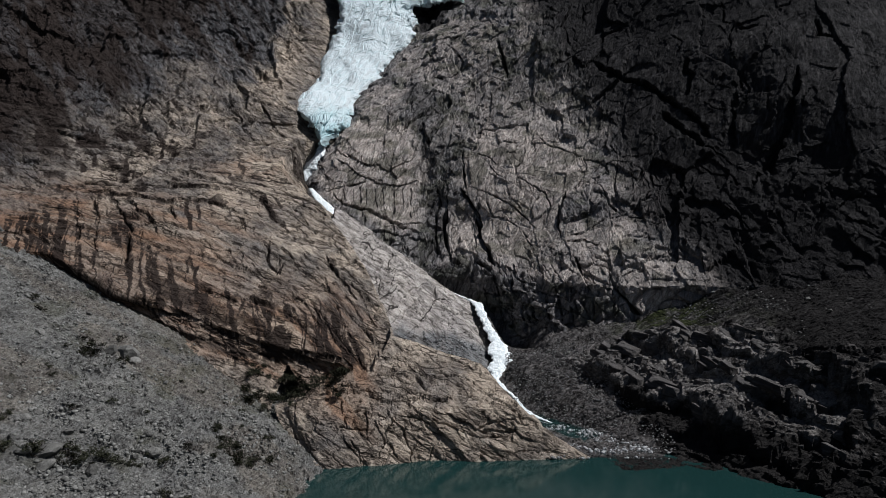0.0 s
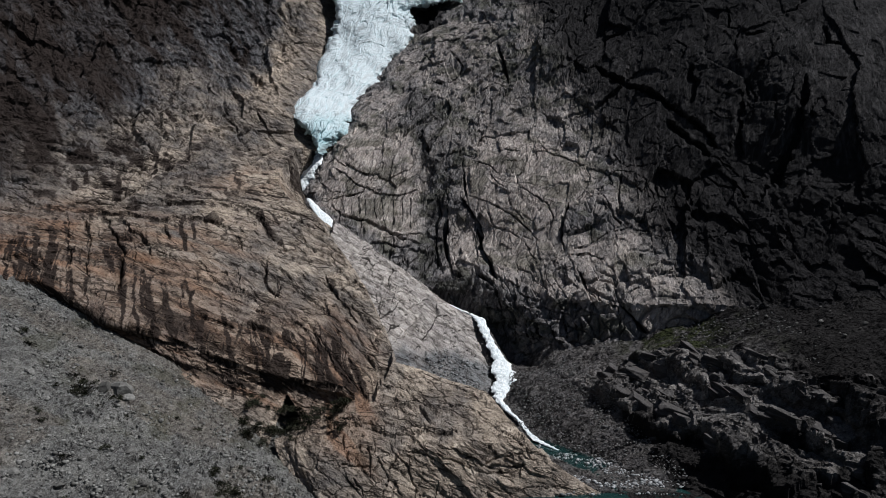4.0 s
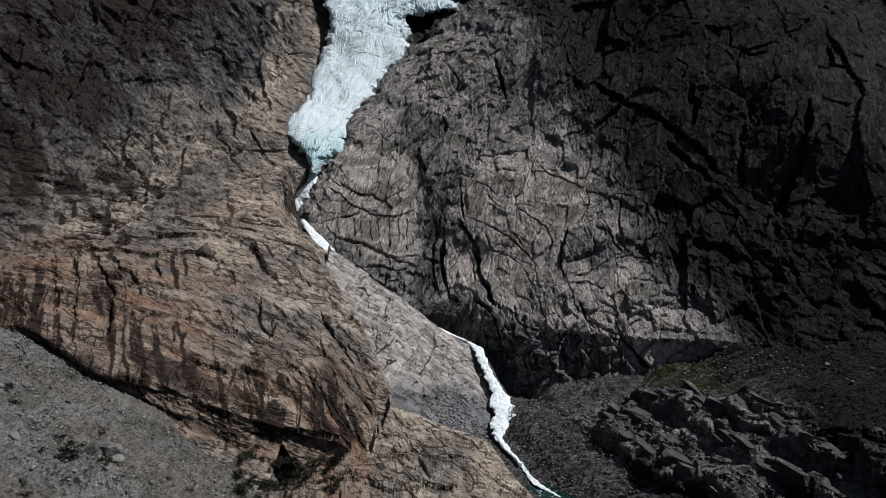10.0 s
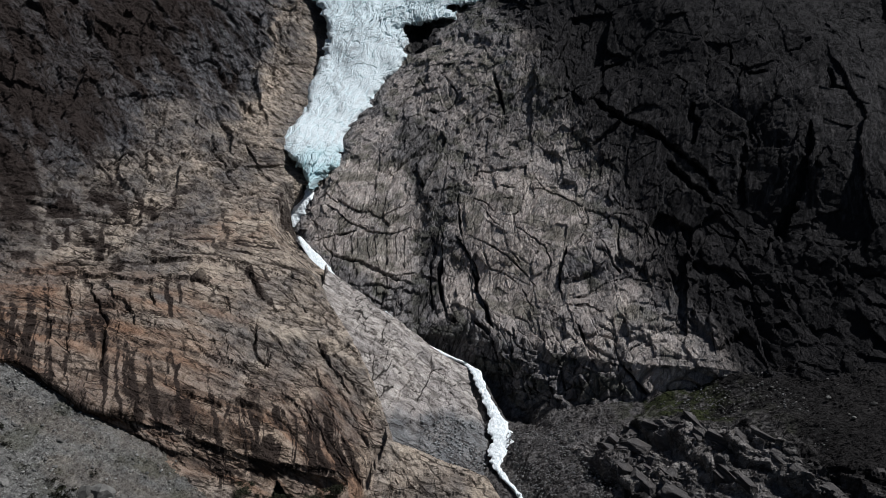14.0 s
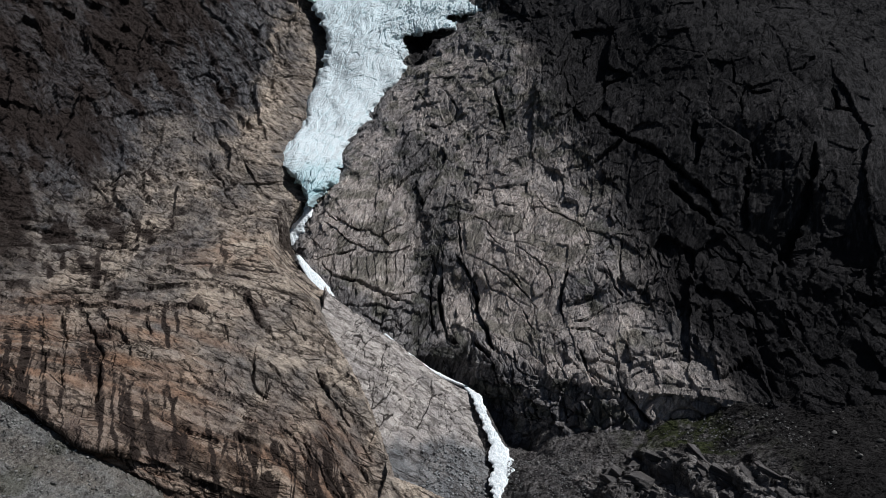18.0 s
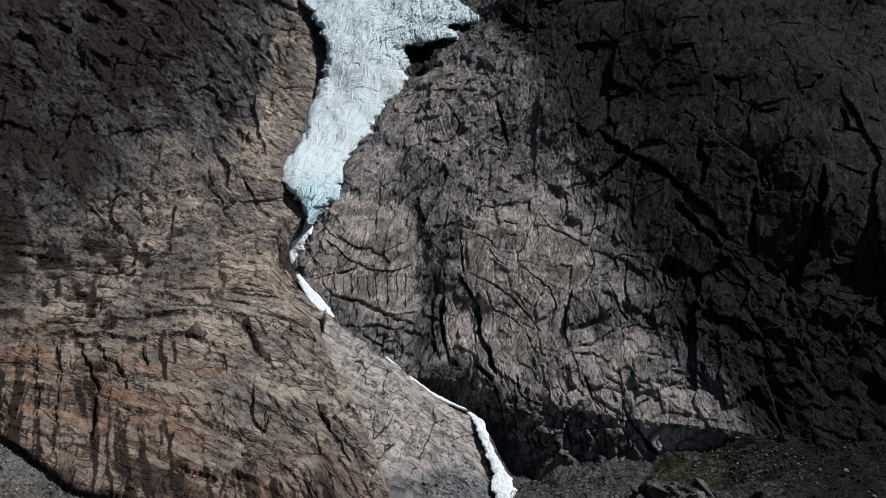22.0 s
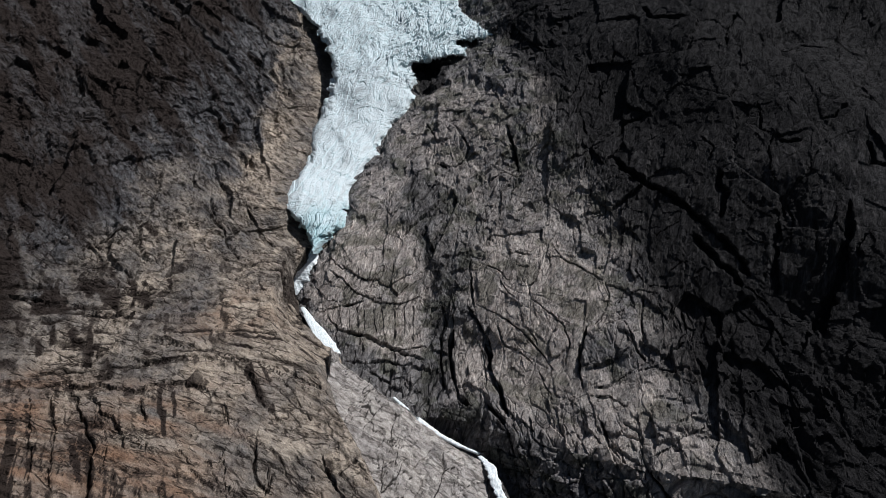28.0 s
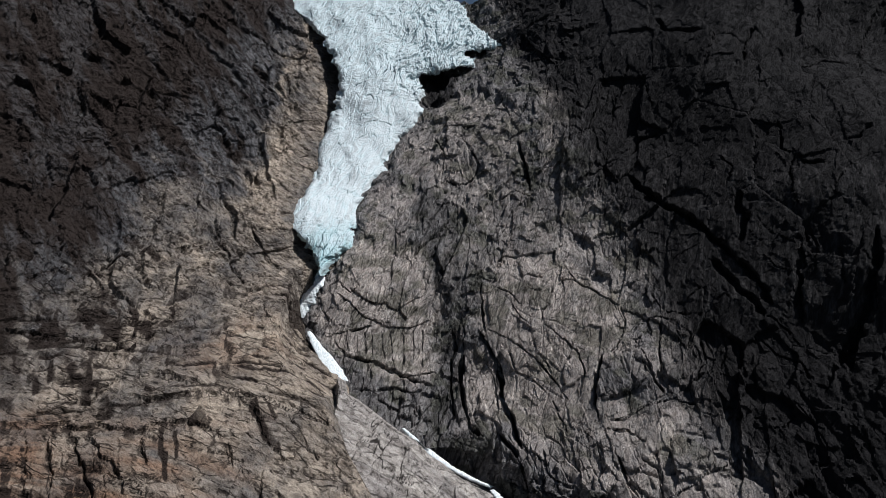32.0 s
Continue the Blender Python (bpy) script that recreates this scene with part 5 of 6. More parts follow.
def slab_tone(x, z):
    wob = 16 * fbm(x / 30, z / 30, 5, 301)
    a2, b2 = x * 0.57 - z * 0.82, x * 0.82 + z * 0.57
    lie = 34 * fbm(a2 / 50, b2 / 11, 5, 305, 0.6)
    darker = ramp(z + wob + lie - np.interp(x + 7 * fbm(x / 9, z / 9, 4, 304), [-170, -146, -132, -124, -114], [112, 132, 152, 178, 330]), -52, 44)
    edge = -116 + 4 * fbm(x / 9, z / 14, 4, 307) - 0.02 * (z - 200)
    darker = np.maximum(0.75 * darker, 0.8 * ramp(edge - x + 0.25 * lie, -2, 9) * ramp(z + 0.5 * lie, 150, 190))
    # greyer still towards the left end
    darker = np.clip(darker + 0.4 * ramp(-x + 0.3 * wob, 118, 170), 0, 1)
    warm = (1 - darker) * (0.68 + 0.3 * fbm(x / 18, z / 18, 4, 303))
    warm = np.clip(warm + 0.3 * ramp(x, -22, 2) * ramp(z, 34, 24), 0, 1)
    s = x + 0.65 * z + 1.6 * fbm(x / 7, z / 12, 4, 315)
    zl = np.interp(x, [-130, -105, -88, -60, -33, -17, -10], [58, 45.7, 41, 30.4, 23, 14.7, 3])
    over = z - zl + 5 * fbm(x / 14, z / 14, 3, 306)
    band = ramp(over - 0.08 * np.maximum(-x - 60, 0), 25, 6) * ramp(zl - z, 15, 7) * ramp(x, -16, -26)
    lev, steep = slab_levels(x, z)
    runs = ramp(fbm(s / 1.1, z / 24, 4, 311, 0.65) + 0.35 * fbm(s / 6, z / 30, 3, 312), 0.05, 0.45)
    beds = ramp(fbm(x / 40, lev / 1.7, 4, 313) + 0.3 * fbm(x / 30, lev / 0.6, 2, 314), 0.0, 0.45)
    stain = 1.3 * band * np.clip(0.14 * ramp(over, 10, 1) + 0.65 * runs * ramp(over, 26, 4) + 0.4 * beds, 0, 0.9)
    l1, l2, l3, s1, s2, u1, u2 = slab_joints(x, z)
    comb = ramp(fbm(s / 1.2, z / 18, 3, 329) + 0.3 * fbm(s / 6, z / 20, 2, 330), -0.05, 0.45)
    joint = np.maximum.reduce([0.97 * l1, 0.9 * l2, 0.95 * s1, 0.9 * u1 * comb, 0.7 * u2 * comb])
    joint = joint * (1 - 0.6 * ramp(z, 26, 20) * ramp(x, -66, -54))
    # a row of wet ledges crosses the slab at half height
    ledge = 0.85 * ramp(fbm(s / 2.4, z / 8, 3, 321), 0.05, 0.35) * ramp(fbm(x / 22, z / 9, 3, 322), -0.35, 0.15) * ramp(z, 80, 90) * ramp(z, 128, 108) * ramp(-x, 70, 100)
    warm = warm * (1 - 0.35 * ramp(fbm(x / 9, z / 9, 4, 328), 0, 0.7))
    # darker towards the left end above mid height, and along the flank's layers
    high = 0.75 * ramp(-x + 0.4 * wob + 0.1 * (z - 150), 122, 176) * ramp(z, 76, 104) * (0.8 + 0.4 * ramp(fbm(a2 / 30, b2 / 6, 3, 332), -0.3, 0.3)) + 0.5 * darker * ramp(fbm(a2 / 40, b2 / 3.5, 4, 331), 0.05, 0.6)
    rust = band * (0.35 + 0.6 * ramp(fbm(x / 26, lev / 2.2, 4, 341), -0.1, 0.5)) + 0.5 * np.exp(-(((x + 90) / 18) ** 2 + ((z - 98) / 7) ** 2)) * ramp(fbm(x / 12, z / 7, 4, 342), 0, 0.5)
    # solid patches: shade painted under the lip, and wet rock below the ice
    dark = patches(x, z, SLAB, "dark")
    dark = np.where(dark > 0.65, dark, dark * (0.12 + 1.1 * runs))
    rust = np.maximum(rust, patches(x, z, SLAB, "rust") * (0.5 + 0.5 * beds))
    rust = np.maximum(rust, ramp(z + 0.4 * wob, 88, 62) * ramp(-x, 60, 90) * (0.45 + 0.5 * fbm(x / 26, lev / 3, 4, 343)))
    low = ramp(z, 25, 20) * ramp(x, -66, -54)
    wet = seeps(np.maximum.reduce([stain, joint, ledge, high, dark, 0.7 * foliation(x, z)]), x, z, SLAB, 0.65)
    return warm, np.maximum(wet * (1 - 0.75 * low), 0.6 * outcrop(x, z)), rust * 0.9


def pale_tone(x, z):
    wob = 4 * fbm(x / 12, z / 12, 3, 351)
    # grey gravel lies on the foot of the dome
    foot = ramp(22 - z - 0.33 * (x - 4) + 0.5 * wob, -2, 2)
    return 0.92 - 0.75 * foot + 0.15 * fbm(x / 9, z / 9, 4, 352), np.maximum(foot * 0.12, 0.85 * dome_joints(x, z) * (1 - foot)) + 0.4 * ramp(fbm(x / 3, z / 9, 4, 353), 0.2, 0.6), x * 0


def cliff_tone(x, z):
    fresh = 0.1 + patches(x, z, CLIFF, "pale")
    s = x - 0.54 * z
    runs = ramp(fbm(s / 2.2, z / 45, 3, 371) + 0.5 * fbm(x / 26, z / 26, 3, 372), 0.05, 0.6)
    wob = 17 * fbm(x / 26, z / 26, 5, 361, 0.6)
    # shade painted over the cliff's right side, deepest high up and low at right
    darker = (0.77 + 0.23 * np.maximum(ramp(z, 165, 215), ramp(x + 0.5 * wob, 98, 128) * ramp(z + 0.5 * wob, 108, 84))) * ramp(x + 0.12 * (z - 60) + 0.5 * wob - 10 * ramp(z, 78, 55) - 13 * ramp(z, 165, 125), 46, 102)
    dark = np.maximum(darker, patches(x, z, CLIFF, "dark") * (0.8 + 0.4 * runs))
    # water runs and joints, together with the painted shade
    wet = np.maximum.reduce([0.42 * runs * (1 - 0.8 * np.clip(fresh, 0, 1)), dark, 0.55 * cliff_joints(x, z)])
    lichen = 0.5 * ramp(fbm(x / 10, z / 6, 4, 391), 0.2, 0.7) * ramp(x, 110, 80)
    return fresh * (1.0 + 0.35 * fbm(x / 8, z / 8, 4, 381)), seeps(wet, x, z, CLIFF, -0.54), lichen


for name, y, relief_of, tone_of, mat, label in (
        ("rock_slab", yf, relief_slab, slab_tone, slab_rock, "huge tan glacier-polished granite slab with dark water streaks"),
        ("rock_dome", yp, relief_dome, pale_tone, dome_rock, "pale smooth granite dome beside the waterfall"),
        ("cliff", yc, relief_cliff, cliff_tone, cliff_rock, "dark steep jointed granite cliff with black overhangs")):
    keep = keeps[name]
    height = {"rock_slab": Zf, "rock_dome": Zp}.get(name, Z)
    grow = keep.copy()
    for sh in ((1, 0), (-1, 0), (0, 1), (0, -1)):
        grow |= np.roll(keep, sh, (0, 1))
    base = np.stack([X, y + 6 * under_ice, height], 2)
    nrm = normals(base)
    d, tn = np.zeros(X.shape), np.zeros(X.shape + (3,))
    d[grow] = relief_of(X[grow], Z[grow])
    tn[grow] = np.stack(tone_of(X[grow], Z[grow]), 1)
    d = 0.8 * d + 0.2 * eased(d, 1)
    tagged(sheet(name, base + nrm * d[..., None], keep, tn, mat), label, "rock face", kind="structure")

# ---- glacier ----
ice_mat, nt, b = material("glacier_ice", 0.5)
at = nt.nodes.new("ShaderNodeAttribute")
at.attribute_name = "tone"
sp = nt.nodes.new("ShaderNodeSeparateColor")
nt.links.new(at.outputs["Color"], sp.inputs[0])
col = mixed(nt, sp.outputs[0], (0.56, 0.62, 0.645), (0.32, 0.52, 0.56))
col = mixed(nt, stepped(nt, noise_tex(nt, 0.5, 8, 0.7), 0.5, 0.75, 0, 0.4), col, (0.42, 0.53, 0.57))
col = mixed(nt, sp.outputs[1], col, (0.25, 0.26, 0.27))
nt.links.new(col, b.inputs["Base Color"])
relief(nt, b, noise_tex(nt, 0.8, 8, 0.7), 0.7, 0.8)
ragged = 2.2 * fbm(X / 6, Z / 6, 3, 93)
inside = (X + ragged > left) & (X + ragged < right) & (Z > 119)
Yi = ice_sheet(X, Z) - 1 + 5 * ramp(np.maximum(left - X - ragged, X + ragged - right), -7, 1) ** 2
base = np.stack([X, Yi, Z], 2)
sel = ((X > left - 8) & (X < right + 8) & (Z > 116))
xs, zz = X[sel], Z[sel]
wx, wz = xs + 5 * fbm(xs / 20, zz / 20, 3, 94), zz + 5 * fbm(xs / 20, zz / 20, 3, 95)
a, b2 = turned(wx, wz, 62)
f1, e1 = facets(a, b2, 96, 11, 3.2, 0.9, 0.18)
f2, e2 = facets(wx, wz, 97, 3.4, 1.8, 0.55, 0.3)
f3, e3 = facets(wx, wz, 98, 1.4, 1.0, 0.25, 0.4)
brk = 0.26 + 0.9 * ramp(zz, 225, 262) * (0.15 + 0.85 * ramp(xs + 10 * fbm(xs / 20, zz / 20, 2, 92), -60, -20)) + 0.6 * ramp(zz, 150, 130)
dd = 1.4 * fbm(xs / 14, zz / 18, 3, 91) + brk * (f1 - 0.6 * (1 - ramp(e1, 0, 0.16)) + 0.8 * f2 - 0.5 * (1 - ramp(e2, 0, 0.16)) + 0.5 * f3)
d, tn = np.zeros(X.shape), np.zeros(X.shape + (3,))
d[sel] = dd
tn[sel] = np.stack([0.6 * ramp(zz + 7 * fbm(xs / 8, zz / 8, 3, 99), 152, 128) + 0.25 * (1 - ramp(e1, 0, 0.2)) + 0.1 * ramp(zz, 230, 270), 0.3 * ramp(fbm(a / 9, b2 / 2, 3, 90), 0.3, 0.8), zz * 0], 1)
tagged(sheet("glacier", base + normals(base) * d[..., None], inside, tn, ice_mat), "pale blue crevassed glacier tongue between rock walls", "glacier", kind="structure")

# ---- loose slopes ----
FALL = ((15, 333, 33.2), (18.5, 313, 28), (23, 301, 18.6), (24.5, 291, 13.8), (21.5, 276, 7), (27, 256, 3.2), (31, 243, 0.6), (44, 220, 0.2))
gx, gy = np.meshgrid(np.linspace(-215, -25, 500), np.linspace(90, 310, 500))
flat = gx.ravel(), gy.ravel()
st, es = facets(flat[0], flat[1], 103, 2.6, 2.2, 0.35, 0.25)
st2, es = facets(flat[0], flat[1], 104, 1.0, 0.9, 0.16, 0.3)
lumps = ramp(fbm(flat[0] / 22, flat[1] / 22, 3, 106), -0.1, 0.6)
gz = scree(gx, gy) + (0.5 * fbm(flat[0] / 7, flat[1] / 7, 4, 101) + st * (0.5 + 1.6 * lumps) + 1.9 * st2).reshape(gx.shape)
tan = ramp(fbm(gx / 16, gy / 16, 4, 107), -0.1, 0.6) * 0.8
low = ramp(-gx * 0.55 - gy * 0.1 + 6 * fbm(gx / 14, gy / 14, 3, 108), 14, 30)
tagged(sheet("scree_slope", np.stack([gx, gy, gz], 2), scree(gx, gy) > -4, tones(tan, gx * 0 + 0.45 * ramp(fbm(gx / 6, gy / 6, 4, 109), 0.2, 0.7), 0.5 * ramp(fbm(gx / 11, gy / 11, 4, 110), 0.35, 0.8)), scree_rock), "grey gravel scree slope below the slab", "scree", kind="structure")

# laid along the bench's steps
ga, gc = np.meshgrid(np.linspace(-300, 110, 900), np.linspace(112, 330, 570))
gx, gy = (1.36 * gc + ga) / 1.688, (gc - 1.36 * ga) / 1.688
flat = gx.ravel(), gy.ravel()
gz = apron(gx, gy)
fall_dist, side, fall_share = to_line(flat[0], flat[1], [(p[0], p[1]) for p in FALL])
bed = np.interp(fall_share, np.linspace(0, 1, len(FALL)), [p[2] for p in FALL]) - 0.9
wob = 6 * fbm(flat[0] / 14, flat[1] / 14, 3, 112)
gf = gz.ravel()
brink = np.interp(flat[0], [55, 64, 81, 95, 120], [18.5, 23, 28, 30, 30]) + 0.25 * wob
bench = ramp(flat[0] + 0.28 * (flat[1] - 248) + 0.5 * wob, 49, 56) * ramp(brink - gf, -0.5, 1.5)
moss = ramp(gf - brink, -0.5, 1.5) * ramp(flat[0] + 0.3 * wob, 62, 76) * ramp(gf + wob, 52, 44)
# the bench drops in broken steps, flat treads above steep faces
across, along = (1.36 * flat[0] + flat[1]) / 1.688, (flat[0] - 1.36 * flat[1]) / 1.688
across, along = across + 2.5 * fbm(flat[0] / 20, flat[1] / 20, 2, 127), along + 2 * fbm(flat[0] / 20, flat[1] / 20, 2, 128)
f1, e1 = facets(along, across, 121, 19, 12, 0.46, 0.0)
f5, e5 = facets(along, across, 129, 10, 4.5, 0.2, 0.0)
q = across / 13 + f1 + f5
fr = q - np.floor(q)
stairs = 13 * 0.65 * (np.floor(q) + 0.2 * ramp(fr, 0, 0.75) + 0.8 * ramp(fr, 0.74, 1.0)) - 0.65 * across - 0.6 - 4.5 * np.exp(-((fr - 0.69) / 0.08) ** 2)
f2, e2 = facets(along, across, 122, 13, 4.4, 0.8, 0.16)
f3, e3 = facets(flat[0], flat[1], 123, 2.2, 1.8, 0.4, 0.35)
rock = bench * (0.3 * stairs + f2 - 0.7 * (1 - ramp(e5, 0, 0.06))) + (1 - bench) * (0.9 * fbm(flat[0] / 9, flat[1] / 9, 4, 113) + 0.55 * f3 * (1 - 0.5 * moss))
f4, e4 = facets(flat[0], flat[1], 124, 0.9, 0.8, 0.14, 0.35)
dd = carve(rock, flat[0] + 2.5 * fbm(flat[0] / 13, flat[1] / 13, 2, 119), flat[1] + 2.5 * fbm(flat[0] / 13, flat[1] / 13, 2, 120), BENCH, 0.0)
lip = np.zeros(len(dd))
for _, wide, high, run in BENCH:
    dist, side, share = to_line(flat[0] + 2.5 * fbm(flat[0] / 13, flat[1] / 13, 2, 119), flat[1] + 2.5 * fbm(flat[0] / 13, flat[1] / 13, 2, 120), run)
    lip = np.maximum(lip, 0.3 * high * ramp(side * dist, -1.2, 0.6) * np.exp(-dist / 3.5) * ramp(share, 0, 0.1) * ramp(1 - share, 0, 0.1))
gf = gf + dd
bar = ramp(flat[0], 80, 70) * ramp(flat[1] - 0.06 * flat[0] + 1.5 * fbm(flat[0] / 6, flat[1] / 6, 3, 117), 190, 193)
gf = np.where(bar > 0, np.maximum(gf, -1 + bar * (1.25 + 0.35 * fbm(flat[0] / 5, flat[1] / 5, 3, 118) + 0.01 * (flat[1] - 195)) + 0.6 * f4), gf)
# a dark mud bank lies just above the water before the bench
mud = ramp(flat[0], 42, 50) * ramp(124 - flat[0], 0, 8) * ramp(flat[1] - 184 + 2 * fbm(flat[0] / 8, flat[1] / 8, 3, 131), -1, 2)
gf = np.maximum(gf, -0.7 + 0.82 * mud + 0.12 * f4)
gf = np.where(fall_dist < 12, gf + (bed - gf) * (1 - ramp(fall_dist, 2.5, 9)), gf)
gz = gf.reshape(gx.shape)
soft = eased(gz, 1)
gz = gz + 0.3 * (soft - gz) * bench.reshape(gx.shape)
gf = gz.ravel()
out = lip.reshape(gx.shape)
P = np.stack([gx - 0.8 * out, gy - 0.6 * out, gz], 2)
side_x, side_y = flat[0] + 0.6 * gf, flat[1] + 0.6 * gf
f2, e2 = facets(along, across + 0.6 * gf, 125, 5.5, 1.9, 0.3, 0.25)
f3, e3 = facets(side_x, side_y, 126, 1.8, 1.5, 0.1, 0.2)
fine = bench * (0.8 * f2 + 0.8 * f3 - 0.4 * (1 - ramp(e2, 0, 0.05))) + 0.3 * (1 - bench) * f3 + (1 - bench) * f4
P = P + normals(P) * fine.reshape(gx.shape)[..., None]
# second channel: darker towards the right, and low down on the bench
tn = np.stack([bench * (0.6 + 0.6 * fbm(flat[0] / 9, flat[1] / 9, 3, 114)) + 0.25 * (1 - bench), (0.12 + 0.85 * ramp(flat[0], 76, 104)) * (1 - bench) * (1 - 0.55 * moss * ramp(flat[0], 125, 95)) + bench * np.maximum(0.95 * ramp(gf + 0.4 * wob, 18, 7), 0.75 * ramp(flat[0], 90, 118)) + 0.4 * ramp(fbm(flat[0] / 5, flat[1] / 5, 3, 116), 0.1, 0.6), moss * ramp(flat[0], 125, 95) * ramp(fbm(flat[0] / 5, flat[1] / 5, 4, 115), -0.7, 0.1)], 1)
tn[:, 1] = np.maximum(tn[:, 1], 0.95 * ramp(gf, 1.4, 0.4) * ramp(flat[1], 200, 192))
tn = tn.reshape(gx.shape + (3,))
bench_top = gz.copy()
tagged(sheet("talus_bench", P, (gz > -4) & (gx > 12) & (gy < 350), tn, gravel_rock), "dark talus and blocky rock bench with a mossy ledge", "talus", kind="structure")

# ---- water ----
water_mat, nt, b = material("lake_water", 0.1)
b.inputs["Specular IOR Level"].default_value = 0.5
b.inputs["Base Color"].default_value = (0.009, 0.03, 0.029, 1)
rip = noise_tex(nt, 0.6, 4, 0.6)
relief(nt, b, rip, 0.08, 0.3)
gx, gy = np.meshgrid(np.linspace(-1500, 1500, 40), np.linspace(-1500, 420, 40))
tagged(sheet("water", np.stack([gx, gy, gx * 0], 2), gx < 1e9, None, water_mat), "still green glacial lake", "lake", kind="structure")


# ---- falling and running water ----
foam_mat, nt, b = material("white_water", 0.55)
col = mixed(nt, stepped(nt, noise_tex(nt, 0.9, 7, 0.78, (2.2, 1.0, 0.35)), 0.36, 0.58), (0.36, 0.43, 0.45), (0.84, 0.87, 0.89))
nt.links.new(col, b.inputs["Base Color"])
relief(nt, b, noise_tex(nt, 1.2, 6, 0.7, (1.6, 1.0, 0.3)), 0.5, 0.4)


def smooth_path(pts, steps):
    P = np.array(pts, float)
    t = np.linspace(0, len(P) - 1, steps)
    k = np.arange(len(P))
    out = np.stack([np.interp(t, k, P[:, i]) for i in range(P.shape[1])], 1)
    for _ in range(4):
        out[1:-1] = (out[:-2] + 2 * out[1:-1] + out[2:]) / 4
    return out


def torrent(name, pts, seed, bulge=1.0, lift=(0, -1.2, 0.6), rag=1.0):
    """Water running down a path of (x, y, z, width): a rounded, torn strip whose edges dip into the bed."""
    path = smooth_path(pts, 26 * (len(pts) - 1))
    u = np.linspace(-1, 1, 15)[None, :]
    s = np.linspace(0, 7.0 * len(pts), len(path))[:, None]
    tear = 1 + 0.26 * rag * fbm(s * 0.5 + 0 * u, np.sign(u) * 5 + 0 * s, 4, seed, 0.5)
    half = path[:, 3:4] / 2 * tear
    ahead = np.gradient(path[:, :2], axis=0)
    n = np.stack([ahead[:, 1], -ahead[:, 0]], 1)
    n = n / np.maximum(np.linalg.norm(n, axis=1, keepdims=True), 1e-6)
    n = np.where(n[:, :1] < 0, -n, n)
    n = n * 0.5 + np.array([[0.5, 0]])
    x = path[:, 0:1] + n[:, 0:1] * half * u + lift[0]
    y = path[:, 1:2] + n[:, 1:2] * half * u + lift[1]
    round_ = np.sqrt(np.maximum(1 - u * u, 0))
    out = bulge * (1.5 * round_ - 1.3) + 0.3 * rag * fbm(x * 0.9, s * 0.6 + 0 * u, 3, seed + 3)
    P = np.stack([x, y - 0.7 * out, path[:, 2:3] + lift[2] + 0.7 * out], 2)
    return sheet(name, P, np.ones(P.shape[:2], bool), None, foam_mat, True)


def on_cliff(x, y, z, w):
    return x, min(y, float(cliff(np.array([x]), np.array([z]))[0]) - 0.5), z, w


WATER = ((12.5, 332, 34.2), (16.3, 322, 33.2), (18, 313, 28), (20.3, 307, 23.6), (23, 301, 18.6), (24.5, 291, 13.8), (22.2, 281, 9.8), (20.6, 275, 7.0), (23, 267, 5.2), (27, 256, 3.2))
WIDE = (3.0, 5.0, 4.2, 4.4, 5.0, 10.0, 7.0, 3.2, 2.2, 1.8)
tagged(torrent("waterfall", [(*p, w) for p, w in zip(WATER, WIDE)], 401, 0.5, (0, -1.4, 0.7)), "white stepped waterfall plunging between dome and cliff", "waterfall", "white water of the river")
tagged(torrent("waterfall", [on_cliff(*p) for p in ((-72, 412, 122, 3.5), (-72.5, 405, 114.5, 6), (-76.8, 402, 109.5, 10), (-79, 400, 104, 11), (-80, 396, 97.5, 7))], 405), "thin white waterfall spilling from the ice", "waterfall", "white water of the river")
run = [on_cliff(*p) for p in ((-73.8, 387, 91.6, 2.5), (-68.4, 379, 86.2, 5.0), (-63, 373, 80.9, 7.5), (-58.4, 368, 76.2, 8.5), (-54.5, 364, 72.2, 7))]
tagged(torrent("waterfall", run, 409, 0.4, (0, -3.0, 1.4), 0.3), "slanting white chute of meltwater against wet rock", "waterfall", "white water of the river")
run = [on_cliff(*p) for p in ((-25.2, 340.5, 57.7, 2.6), (-20.7, 340, 53.7, 4.0), (-14, 340, 47.9, 5.5), (-6.2, 339, 42.4, 5.0), (4, 337, 37.4, 4.0), (13, 336.3, 33.8, 3.2))]
tagged(torrent("stream", run, 411, 0.8, rag=0.6), "narrow white stream along the foot of the cliff", "stream", "white water of the river")


# ---- loose rocks ----
def pebble(rng, subdiv, squash=0.7):
    """A broken, angular stone about one metre across, cut flat on random sides."""
    bm = bmesh.new()
    bmesh.ops.create_icosphere(bm, subdivisions=subdiv, radius=0.5)
    sides = [(Vector((rng.uniform(-1, 1), rng.uniform(-1, 1), rng.uniform(-0.8, 1))).normalized(), rng.uniform(0.26, 0.42)) for _ in range(7)]
    off = Vector((rng.uniform(0, 90), rng.uniform(0, 90), 0))
    for vert in bm.verts:
        for n, far in sides:
            past = vert.co.dot(n) - far
            if past > 0:
                vert.co -= n * past
        vert.co *= 1 + 0.12 * noise.noise(vert.co * 3.2 + off)
        vert.co.z *= squash
    return bm


